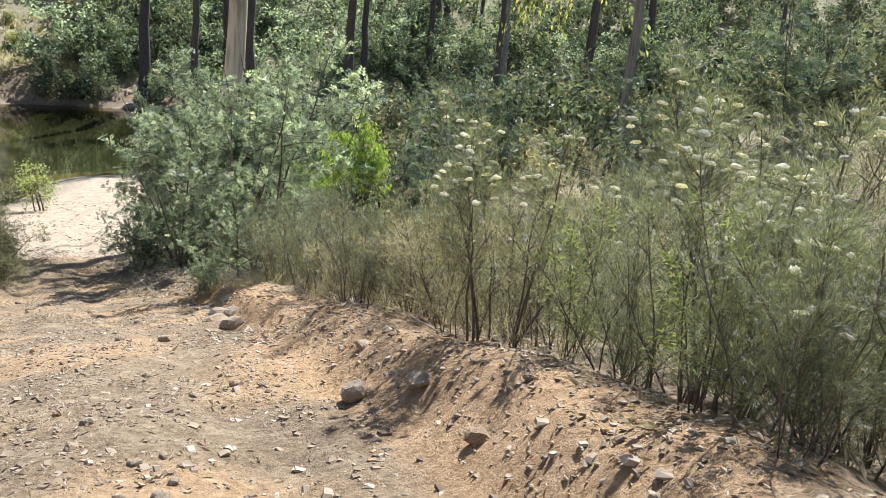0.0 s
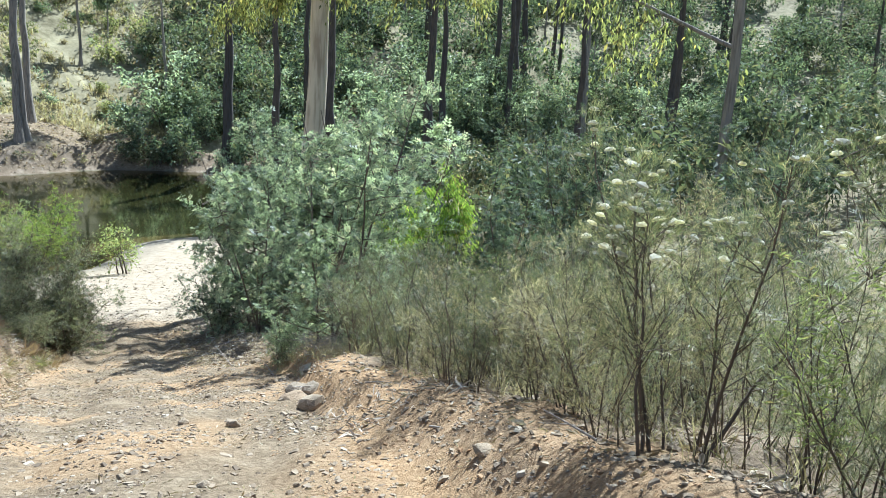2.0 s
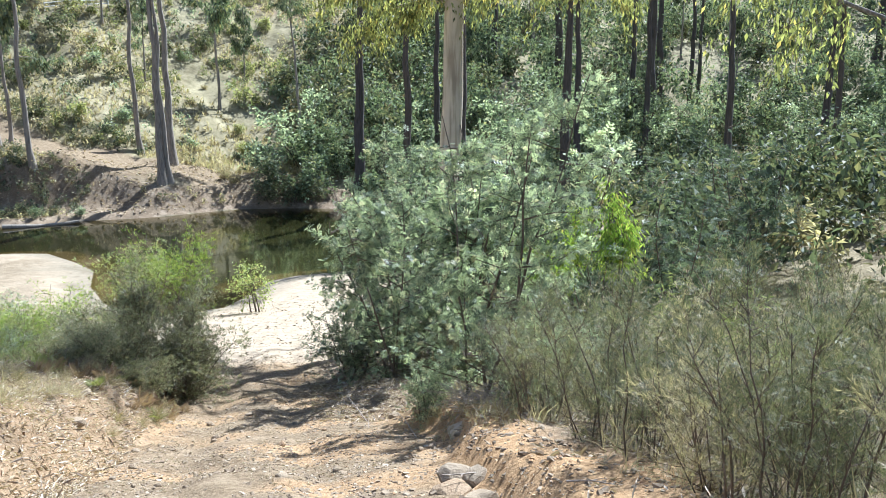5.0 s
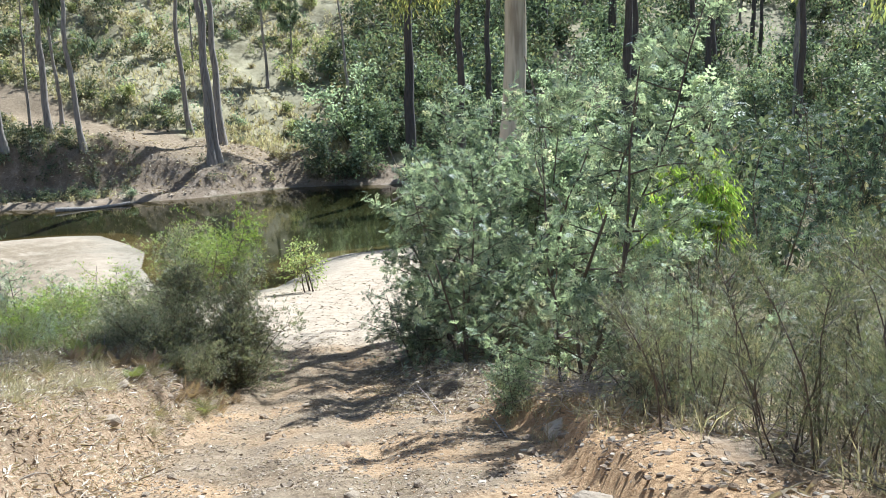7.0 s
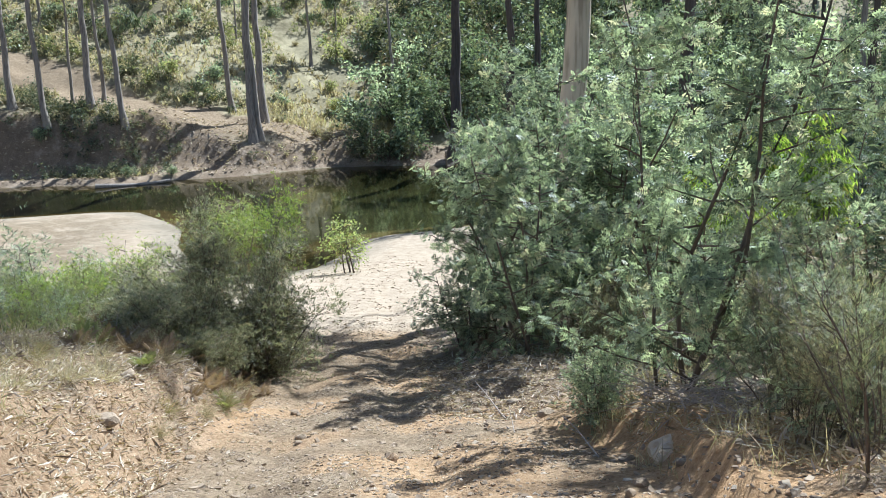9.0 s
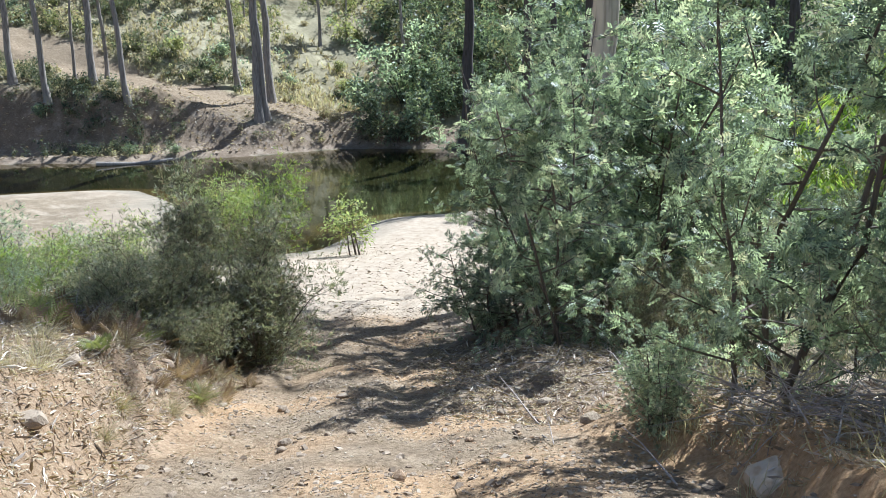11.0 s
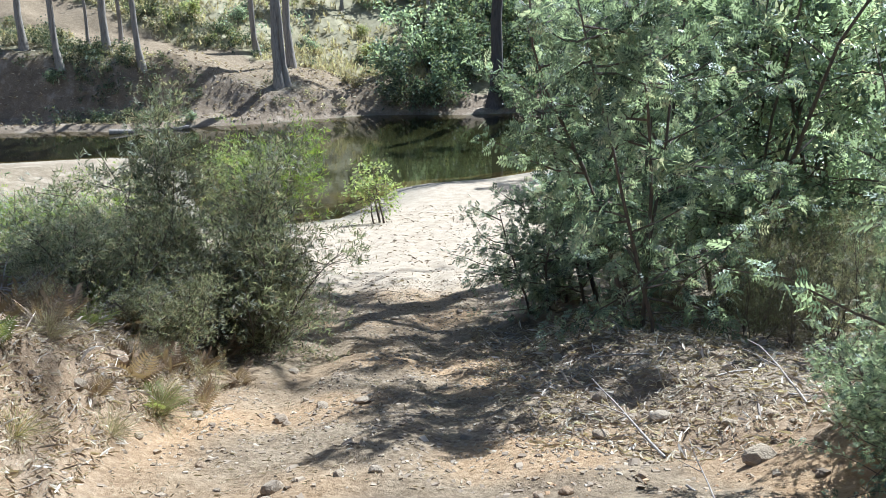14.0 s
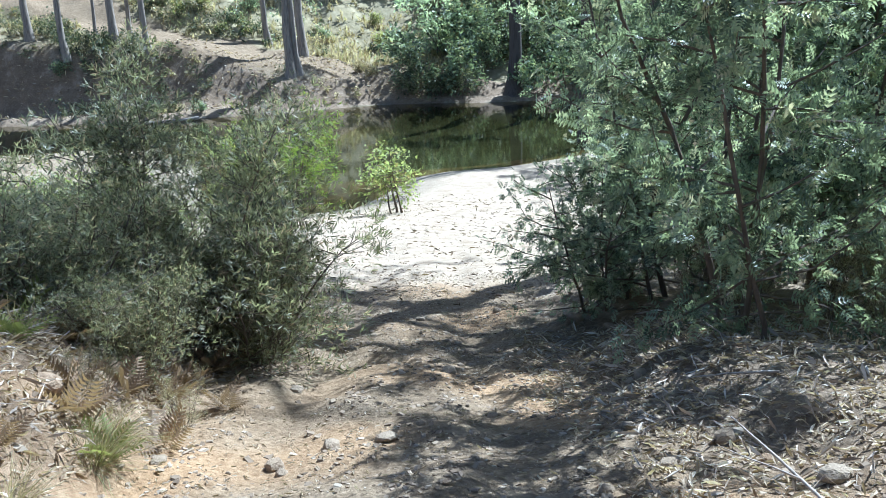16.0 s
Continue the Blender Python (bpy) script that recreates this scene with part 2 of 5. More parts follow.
def along(points, x, y):
    """Nearest place on a line of points: signed distance (right of its way: plus) and the share along, as index plus fraction."""
    best = np.full(x.shape, 1e9)
    sign, where = np.ones(x.shape), np.zeros(x.shape)
    for i in range(len(points) - 1):
        (ax, ay), (bx, by) = points[i][:2], points[i + 1][:2]
        dx, dy = bx - ax, by - ay
        u = np.clip(((x - ax) * dx + (y - ay) * dy) / (dx * dx + dy * dy), 0, 1)
        ex, ey = x - ax - u * dx, y - ay - u * dy
        d = np.hypot(ex, ey)
        near = d < best
        best = np.where(near, d, best)
        sign = np.where(near, np.where(dx * ey - dy * ex < 0, 1.0, -1.0), sign)
        where = np.where(near, i + u, where)
    return best * sign, where


def land(x, y, masks=False):
    x, y = np.atleast_1d(np.asarray(x, float)), np.atleast_1d(np.asarray(y, float))
    ds, _ = along(SOUTH, x, y)
    dn, _ = along(NORTH, x, y)
    dn = -dn
    lat, w = along(TRACK, x, y)
    zt = np.interp(w, range(len(TRACK)), [p[2] for p in TRACK])
    ty = np.interp(w, range(len(TRACK)), [p[1] for p in TRACK])
    wob = vnoise(x, y, 2.5, 1) * 0.25 + vnoise(x, y, 0.8, 2) * 0.1
    # the near side
    g = np.interp(ds, [-30, -9, -5, -2.8, 0, 3, 12, 19, 23, 32, 36, 43, 54, 80, 160, 500], [-1.8, -1.4, -0.9, -0.3, 0, 0.4, 2.05, 3.4, 4.1, 5.7, 6.7, 8.7, 11.6, 17, 30, 70])
    half_r = np.interp(ty, [-16, 0, 8, 12, 14, 16.5, 19.5, 23, 30, 33, 40, 46], [1.75, 1.75, 1.9, 2.35, 2.75, 3.6, 2.8, 2.0, 2.1, 3.6, 6.5, 8])
    half_l = np.interp(ty, [-16, 0, 8, 14, 18, 20, 23, 26, 31, 38, 46], [3.2, 3.2, 2.9, 2.4, 2.0, 1.65, 1.6, 2.0, 2.9, 4.2, 5.5])
    half = np.where(lat > 0, half_r, half_l)
    right, left = lat - half_r + wob * 0.6, -lat - half_l + wob * 0.6
    berm = np.interp(ty, [-16, 6, 9, 13, 15, 17, 18.5, 20, 22, 26, 28, 31, 34], [0.55, 0.5, 0.42, 0.42, 0.42, 0.5, 0.5, 0.38, 0.34, 0.38, 0.4, 0.3, 0.1])
    face = np.interp(ty, [9, 12, 16.5, 18.5], [0.85, 0.32, 0.4, 1.7])
    bank = np.interp(ty, [-16, 6, 12, 16, 22, 26, 30, 36, 44], [0.6, 0.6, 1.3, 1.95, 1.8, 1.1, 0.5, 0.2, 0.05])
    zr = berm * step(0.0, face, right) - 0.10 * np.clip(right - np.interp(ty, [8, 13], [1.6, 3.0]), 0, 18) - np.interp(ty, [8, 13], [0.45, 0.0]) * step(0.95, 2.6, right)
    zl = bank * (0.62 * step(0.0, 1.3, left) + 0.38 * step(1.0, 4.5, left)) - 0.06 * np.clip(left - 5, 0, 20)
    near_track = zt + np.where(lat > 0, zr, zl)
    share = np.exp(-(np.clip(np.abs(lat) - half, 0, None) / 13.0) ** 2) * step(1.0, 8.0, ds)
    south = g * (1 - share) + near_track * share
    south = np.where(ds < 0, g, np.maximum(south, 0.13 * np.clip(ds, 0, 3)))
    inside = (1 - step(-0.3, 0.5, right)) * (1 - step(-0.3, 0.5, left)) * step(-1, 3, ds)
    # wheel ruts, cross ledges and rough ground
    rut = -0.10 * (np.exp(-((lat - 1.15) / 0.33) ** 2) + np.exp(-((lat + 0.75) / 0.36) ** 2)) * step(50, 30, ty)
    ledge = 0.03 * vnoise(x * 0.6, y * 0.9 + x * 0.3, 1.1, 5) * step(-0.1, 0.5, vnoise(x, y, 2.4, 27)) + 0.035 * vnoise(x, y, 0.55, 6) + 0.03 * vnoise(x * 0.7, y * 1.2, 0.36, 26)
    south = south + inside * (rut + ledge * step(33, 26, ty))
    lump = np.exp(-((right - 0.5) / 0.7) ** 2) + 0.7 * np.exp(-((left - 0.8) / 1.2) ** 2)
    south = south + lump * (vnoise(x, y, 0.6, 21) * 0.10 + vnoise(x, y, 0.34, 22) * 0.035) * step(36, 30, ty)
    south = south + inside * vnoise(x, y, 0.42, 29) * 0.028 * step(33, 26, ty)
    rough = vnoise(x, y, 3.1, 7) * 0.12 + vnoise(x, y, 1.1, 8) * 0.07 + vnoise(x, y, 0.35, 9) * 0.035
    south = south + rough * np.where(ds > 0, 1 - 0.75 * inside, 0.2) * step(0, 6, ds) + vnoise(x, y, 0.3, 10) * 0.022 * step(0, 8, ds)
    # the far side: a low shelf, a cut bank, a terrace with a track, then the hill
    top = np.interp(x, [-200, -90, -75, -63, -57, -52, -46, -35, 0, 100], [12, 9, 7.6, 6.2, 4.4, 3.0, 3.2, 2.6, 3.0, 4])
    shelf = np.interp(x, [-200, -58, -54, -44, -40, 100], [3.4, 3.2, 0.8, 0.5, 1.5, 2.5])
    wall = np.interp(x, [-200, -60, -54, 100], [5.5, 4.5, 3.0, 5.0])
    slope = np.interp(x, [-300, -80, -50, -25, 10, 80, 300], [0.50, 0.45, 0.36, 0.30, 0.34, 0.40, 0.45])
    tilt = 0.17 * np.clip(dn - shelf - wall, 0, 8.5) - 0.7 * step(0, 1, (dn - shelf) / wall)
    hill = np.clip(dn - shelf - wall - 8.5 + vnoise(x, y, 14, 11) * 3, 0, None)
    north = np.interp(dn, [-30, -6, -2, 0], [-2.0, -1.5, -0.6, 0]) + 0.55 * step(0, 1.2, dn) + (top - 0.55) * step(0, 1, (dn - shelf) / wall) + tilt \
        + slope * hill * (1 - 0.35 * step(80, 260, hill)) + np.where(dn > 1, 1, 0.2) * (vnoise(x, y, 9, 12) * 0.5 + vnoise(x, y, 3.2, 13) * 0.5 + vnoise(x, y, 1.6, 23) * 0.22) * step(0.5, 4, dn) + vnoise(x, y, 30, 14) * 2.0 * step(6, 40, hill)
    shallow = np.exp(-((x + 34) / 6.5) ** 2 - ((y - 54.5) / 4.5) ** 2)
    z = np.where(dn > 0, north, np.where(ds > 0, south, np.maximum(np.minimum(g, 0) * 1.0, np.interp(dn, [-30, -6, -2, 0], [-2.0, -1.5, -0.6, 0]))))
    z = np.where((dn <= 0) & (ds <= 0), z * (1 - 0.72 * shallow), z)
    if not masks:
        return z
    beach = step(30.5, 33.5, ty + wob * 3) * (1 - step(2.0, 6.0, np.abs(lat) - half)) * step(0, 1, ds + 3)
    spit = np.exp(-(ds / 4.2) ** 2) * step(-3.5, 1, ds) * (x < -12) * (1 - 0.55 * step(0.0, 0.5, vnoise(x, y, 2.6, 33)))
    m_sand = np.clip(np.maximum(beach, spit) + 0.25 * step(0.2, 0.7, dn) * (1 - step(-1.2, 0.2, dn - shelf + vnoise(x, y, 2, 24))) * (x < -50), 0, 1)
    road = step(4.4, 3.2, np.abs(along(ROAD, x, y)[0]) + vnoise(x, y, 1.5, 15) * 0.7)
    high = np.exp(-(along(HIGH_ROAD, x, y)[0] / 2.2) ** 2) * (dn > 20)
    m_track = np.clip(inside + 0.95 * road + 0.9 * high, 0, 1)
    m_clay = np.clip(step(-0.15, 0.15, right) * (1 - step(0.9, 1.6, right + vnoise(x, y, 0.7, 16) * 0.5)) * step(22, 17, ty) * np.interp(ty, [8, 12], [0.65, 0.95])
                     + 0.32 * step(-0.7, 0.0, left) * (1 - step(0.8, 2.4, left + vnoise(x, y, 0.9, 16) * 1.2)) * step(30, 20, ty) + 0.55 * inside * step(0.0, 0.6, vnoise(x, y, 1.4, 17)) * step(36, 28, ty), 0, 1)
    m_straw = np.where(dn > 0, step(0.0, 2.5, dn - shelf - wall * 0.7), step(2.5, 6, left) * 0.2 + step(3.0, 8, right) * 0.6)
    m_bed = np.where((ds < 0) & (dn < 0), np.maximum(step(-0.12, -0.38, z), 0.35), np.where(ds > 0, 0.35 * step(0.42, 0.12, z + 0.08 * vnoise(x, y, 1.5, 28)), 0.0))
    return z, m_sand, m_track, m_clay, np.clip(m_straw, 0, 1), m_bed


def ground_at(x, y):
    return float(land(x, y)[0])


# ---- mesh helpers ----
def mesh_of(name, verts, quads, materials=(), mats=None, smooth=False):
    """A mesh from an array of places and one of four-cornered (or three-cornered) faces."""
    verts, quads = np.asarray(verts, np.float32), np.asarray(quads, np.int32)
    me = bpy.data.meshes.new(name)
    n, k = quads.shape
    me.vertices.add(len(verts))
    me.vertices.foreach_set("co", verts.ravel())
    me.loops.add(n * k)
    me.loops.foreach_set("vertex_index", quads.ravel())
    me.polygons.add(n)
    me.polygons.foreach_set("loop_start", np.arange(0, n * k, k, dtype=np.int32))
    me.polygons.foreach_set("loop_total", np.full(n, k, np.int32))
    for m in materials:
        me.materials.append(m)
    if mats is not None:
        me.polygons.foreach_set("material_index", np.asarray(mats, np.int32))
    me.polygons.foreach_set("use_smooth", np.full(n, smooth))
    me.update(calc_edges=True)
    me.validate()
    return me


def part(name, me, parent, label=""):
    ob = new(name, me)
    ob.parent = parent
    return tagged(ob, label)


def empty(name, x, y, z, turn=0.0, size=1.0):
    ob = new(name)
    ob.matrix_basis = pose(x, y, z, 0, 0, turn) @ Matrix.Diagonal((size, size, size, 1))
    return ob


def tubes(lines, sides=6):
    """Tapered tubes: each line is an array of rows x, y, z, radius."""
    V, Q, base = [], [], 0
    ang = np.arange(sides) * 2 * math.pi / sides
    for ln in lines:
        ln = np.asarray(ln, float)
        p, r = ln[:, :3], ln[:, 3]
        d = np.gradient(p, axis=0)
        d /= np.linalg.norm(d, axis=1)[:, None] + 1e-9
        ref = np.where(np.abs(d[:, 2:3]) > 0.9, [[1.0, 0, 0]], [[0, 0, 1.0]])
        a = np.cross(d, ref)
        a /= np.linalg.norm(a, axis=1)[:, None] + 1e-9
        b = np.cross(d, a)
        ring = p[:, None] + r[:, None, None] * (np.cos(ang)[None, :, None] * a[:, None] + np.sin(ang)[None, :, None] * b[:, None])
        V.append(ring.reshape(-1, 3))
        i, j = np.meshgrid(np.arange(len(ln) - 1), np.arange(sides), indexing="ij")
        k = (j + 1) % sides
        Q.append(np.stack([i * sides + j, i * sides + k, (i + 1) * sides + k, (i + 1) * sides + j], -1).reshape(-1, 4) + base)
        base += len(ln) * sides
    return np.concatenate(V), np.concatenate(Q)


def limb(rng, start, way, length, r0, r1, n=6, wander=0.15, lift=0.0):
    """A crooked tapering limb as rows x, y, z, radius."""
    p, d = np.array(start, float), np.array(way, float)
    d /= np.linalg.norm(d)
    rows = [(*p, r0)]
    for i in range(1, n + 1):
        d = d + rng.normal(0, wander, 3) + np.array([0, 0, lift])
        d /= np.linalg.norm(d)
        p = p + d * length / n
        rows.append((*p, r0 + (r1 - r0) * i / n))
    return np.array(rows)


def sprays(template, quads, at, way, size, rng, droop=0.0, roll=0.7):
    """Sets a template (rows x, y, z; y runs along the leaf, z is its face) at many places, along many ways."""
    n = len(at)
    d = way + np.array([0, 0, -droop])
    d /= np.linalg.norm(d, axis=1)[:, None] + 1e-9
    up = rng.normal(0, roll, (n, 3)) + np.array([0, 0, 1.0])
    a = np.cross(d, up)
    a /= np.linalg.norm(a, axis=1)[:, None] + 1e-9
    b = np.cross(a, d)
    v = (template[None, :, 0:1] * a[:, None] + template[None, :, 1:2] * d[:, None] + template[None, :, 2:3] * b[:, None]) * size[:, None, None] + at[:, None]
    q = quads[None] + (np.arange(n) * len(template))[:, None, None]
    return v.reshape(-1, 3), q.reshape(-1, quads.shape[1])


def frond(pairs, wide=0.36, thin=0.05):
    """A feathery leaf 1 long, in one piece: a midrib and pairs of slender leaflets."""
    V, Q = [], []
    for i in range(pairs + 1):
        y = 0.12 + 0.86 * i / pairs if i else 0.0
        z = -0.12 * y * y
        V += [(-0.007, y, z), (0.007, y, z)]
        if i:
            Q.append((2 * i - 2, 2 * i - 1, 2 * i + 1, 2 * i))
    for i in range(pairs):
        y = 0.12 + 0.86 * (i + 1) / pairs
        z = -0.12 * y * y
        ln = wide * (1 - 0.75 * abs(y - 0.45))
        for s, base in ((-1, 2 * i + 2), (1, 2 * i + 3)):
            k = len(V)
            V += [(s * ln * 0.5, y + 0.05 + thin, z + 0.02), (s * ln, y + 0.17, z - 0.05), (s * ln * 0.5, y + 0.05 - thin, z + 0.02)]
            Q.append((base, k, k + 1, k + 2))
    return np.array(V), np.array(Q)


def blade(width, bend=0.15):
    """A narrow leaf 1 long, kinked in the middle."""
    return (np.array([(0, 0, 0), (width, 0.45, bend), (0, 1, -bend), (-width, 0.45, bend)]), np.array([(0, 1, 2, 3)]))


def tuft(count, rng, width, spread):
    """A little spray of narrow leaves 1 long."""
    V, Q = [], []
    for i in range(count):
        y0 = rng.uniform(0, 0.75)
        s = rng.choice((-1, 1))
        out = rng.uniform(0.4, 1.0) * spread
        ln = rng.uniform(0.25, 0.45)
        dx, dz = s * out * ln, rng.uniform(-0.6, 0.6) * spread * ln
        k = len(V)
        V += [(0, y0, 0), (dx * 0.5 + width, y0 + ln * 0.5, dz * 0.5), (dx, y0 + ln, dz), (dx * 0.5 - width, y0 + ln * 0.5, dz * 0.5)]
        Q.append((k, k + 1, k + 2, k + 3))
    return np.array(V), np.array(Q)


def sample_limbs(limbs, count, rng, low=0.3, spread=0.06):
    """Places and ways, spread along the outer reach of limbs."""
    pick = rng.integers(0, len(limbs), count)
    u = low + (1 - low) * rng.random(count) ** 0.8
    at, way = np.empty((count, 3)), np.empty((count, 3))
    for i, ln in enumerate(limbs):
        k = np.where(pick == i)[0]
        f = u[k] * (len(ln) - 1)
        j = np.minimum(f.astype(int), len(ln) - 2)
        e = (f - j)[:, None]
        at[k] = ln[j, :3] * (1 - e) + ln[j + 1, :3] * e
        d = ln[j + 1, :3] - ln[j, :3]
        way[k] = d / (np.linalg.norm(d, axis=1)[:, None] + 1e-9)
    at += rng.normal(0, spread, at.shape)
    return at, way


def scatter_way(way, rng, amount):
    d = way + rng.normal(0, amount, way.shape)
    return d / (np.linalg.norm(d, axis=1)[:, None] + 1e-9)


# ---- ground and river ----
def spaced(stops):
    out = []
    for (a, s0), (b, s1) in zip(stops, stops[1:]):
        v = a
        while v < b - 1e-6:
            out.append(v)
            v += s0 + (s1 - s0) * (v - a) / (b - a)
    return np.array(out + [stops[-1][0]])


def build_ground():
    xs = spaced([(-900, 90), (-200, 9), (-84, 0.7), (-46, 0.6), (-20, 0.15), (4, 0.15), (14, 0.6), (60, 6), (900, 90)])
    ys = spaced([(-600, 90), (-60, 8), (-4, 0.5), (3, 0.14), (33, 0.14), (50, 0.5), (70, 0.6), (98, 0.7), (120, 1.5), (220, 8), (1200, 90)])
    X, Y = np.meshgrid(xs, ys)
    z, *masks = land(X.ravel(), Y.ravel(), True)
    V = np.stack([X.ravel(), Y.ravel(), z], 1)
    nx, ny = len(xs), len(ys)
    i, j = np.meshgrid(np.arange(ny - 1), np.arange(nx - 1), indexing="ij")
    Q = np.stack([i * nx + j, i * nx + j + 1, (i + 1) * nx + j + 1, (i + 1) * nx + j], -1).reshape(-1, 4)
    me = mesh_of("ground", V, Q, [EARTH], smooth=True)
    for name, v in zip(("sand", "track", "clay", "straw", "bed"), masks):
        me.attributes.new(name, "FLOAT", "POINT").data.foreach_set("value", np.asarray(v, np.float32))
    return tagged(new("ground", me), "steep rutted clay track down to a pale sandy river beach", "ground", kind="structure")


build_ground()
xs, ys = np.linspace(-270, 300, 58), np.linspace(-42, 180, 24)
X, Y = np.meshgrid(xs, ys)
i, j = np.meshgrid(np.arange(23), np.arange(57), indexing="ij")
tagged(new("water", mesh_of("water", np.stack([X.ravel(), Y.ravel(), 0 * X.ravel()], 1), np.stack([i * 58 + j, i * 58 + j + 1, (i + 1) * 58 + j + 1, (i + 1) * 58 + j], -1).reshape(-1, 4), [WATER])),
       "still brown-green river pool reflecting the trees", "river", kind="structure")


# ---- plants: each kind is built once per form, then copied ----
def shrub_skeleton(rng, height, spread, stems, twigs, r0=0.02, lean=0.35, twig_len=0.45, low=0.35, crooked=0.13, rise=(0.1, 0.9)):
    main, small = [], []
    for s in range(stems):
        a = rng.uniform(0, 2 * math.pi)
        out = rng.uniform(0.15, 1.0) * lean
        start = (0.22 * spread * math.cos(a) * rng.random(), 0.22 * spread * math.sin(a) * rng.random(), -0.15)
        h = height * rng.uniform(0.7, 1.02)
        ln = limb(rng, start, (math.cos(a) * out, math.sin(a) * out, 1), h * 1.05, r0 * rng.uniform(0.7, 1.2), r0 * 0.25, 8, crooked, 0.04)
        main.append(ln)
        for k in range(twigs):
            f = rng.uniform(low, 0.98)
            j = int(f * 7.99)
            e = f * 8 - j
            p = ln[j, :3] * (1 - e) + ln[min(j + 1, 8), :3] * e
            b = rng.uniform(0, 2 * math.pi)
            reach = twig_len * spread * (1.15 - 0.75 * f) * rng.uniform(0.5, 1.1)
            small.append(limb(rng, p, (math.cos(b), math.sin(b), rng.uniform(*rise)), max(0.2, reach), r0 * 0.36, r0 * 0.10, 4, 0.16, 0.02))
    return main, small


def flower_mesh():
    """A flat-topped, knobbly head of many small florets grown together."""
    bm = bmesh.new()
    bmesh.ops.create_icosphere(bm, subdivisions=3, radius=1.0)
    for v in bm.verts:
        p = v.co.copy()
        n = 0.25 * abs(noise.noise(p * 4.5)) + 0.22 * noise.noise(p * 9.0)
        r = 0.058 * (1 + n)
        v.co = Vector((p.x * r, p.y * r, (0.016 if p.z > 0 else 0.006) * p.z * (1 + 2 * n)))
    me = bpy.data.meshes.new("flower_head")
    bm.to_mesh(me)
    bm.free()
    me.materials.append(M_FLOWER)
    return me


FLOWER_HEAD = flower_mesh()


def shrub(name, seed, height, spread, stems, twigs, leaf, quads, count, size, leaf_mat, bark, label, category, droop=0.2, loose=0.6, r0=0.02, lean=0.35,
          low=0.35, leaf_low=0.25, sides=5, twig_len=0.45, fluff=0.06, flowers=0, crooked=0.13, apart=True, level=1.0, roll=0.7, rise=(0.1, 0.9)):
    """A bush: single stems, and a mass of twigs and leaves that nobody could count."""
    rng = np.random.default_rng(seed)
    main, small = shrub_skeleton(rng, height, spread, stems, twigs, r0, lean, twig_len, low, crooked, rise)
    top = empty(name, 0, 0, -500)
    if apart:
        for ln in main:
            V, Q = tubes([ln], sides)
            part("stem", mesh_of("stem", V, Q, [bark], smooth=True), top)
        TV, TQ = tubes(small, 3)
    else:
        TV, TQ = tubes(main + small[::3], 3)
    at, way = sample_limbs(small, count, rng, leaf_low, fluff)
    V, Q = sprays(leaf, quads, at, scatter_way(way, rng, loose) * np.array([1, 1, level]), size * rng.uniform(0.7, 1.25, count), rng, droop, roll)
    tagged(part("foliage", mesh_of("foliage", np.concatenate([V, TV]), np.concatenate([Q, TQ + len(V)]), [leaf_mat, bark], [0] * len(Q) + [1] * len(TQ)), top), kind="stuff")
    if flowers:
        tips = np.array([ln[-1, :3] for ln in small])
        tips = tips[np.argsort(-tips[:, 2])][:flowers]
        for tip in tips:
            head = part("flower_head", FLOWER_HEAD, top, "pale dry flower head")
            head.matrix_basis = pose(*tip, rng.uniform(-15, 15), rng.uniform(-15, 15), rng.uniform(0, 360)) @ Matrix.Diagonal((rng.uniform(0.35, 0.85), rng.uniform(0.35, 0.85), 1.0, 1))
    return tagged(top, label, category)


def plant(form, x, y, size=1.0, turn=None, sink=0.05, group="", label="", tall=1.0):
    t = random.uniform(0, 360) if turn is None else turn
    m = pose(x, y, ground_at(x, y) - sink, 0, 0, t)
    ob = copy_thing(form, m)
    ob.matrix_basis = m @ Matrix.Diagonal((size, size, size * tall, 1))
    return tagged(ob, label=label, group=group)


def discard(*forms):
    for f in forms:
        for o in (*f.children_recursive, f):
            bpy.data.objects.remove(o)


def beside(x, y):
    """How far right of the middle of the track a place lies."""
    return float(along(TRACK, np.array([float(x)]), np.array([float(y)]))[0][0])


def wooded(x, y):
    """How far right of the edge of the open grassy hill a place lies."""
    return x + 4 + 0.5 * (y - 9.6)


def beyond(x, y):
    """How far a place lies behind the far shore."""
    return -float(along(NORTH, np.array([float(x)]), np.array([float(y)]))[0][0])


rng0 = np.random.default_rng(5)
FROND, FROND_Q = frond(4, 0.50, 0.11)
FROND_MID, FROND_MID_Q = frond(3, 0.50, 0.13)
NEEDLES, NEEDLES_Q = tuft(9, rng0, 0.013, 0.6)
COARSE, COARSE_Q = tuft(4, rng0, 0.034, 0.9)
LANCE, LANCE_Q = blade(0.11, 0.06)
BROAD, BROAD_Q = blade(0.26, 0.10)
SPRIG, SPRIG_Q = tuft(6, rng0, 0.045, 1.1)

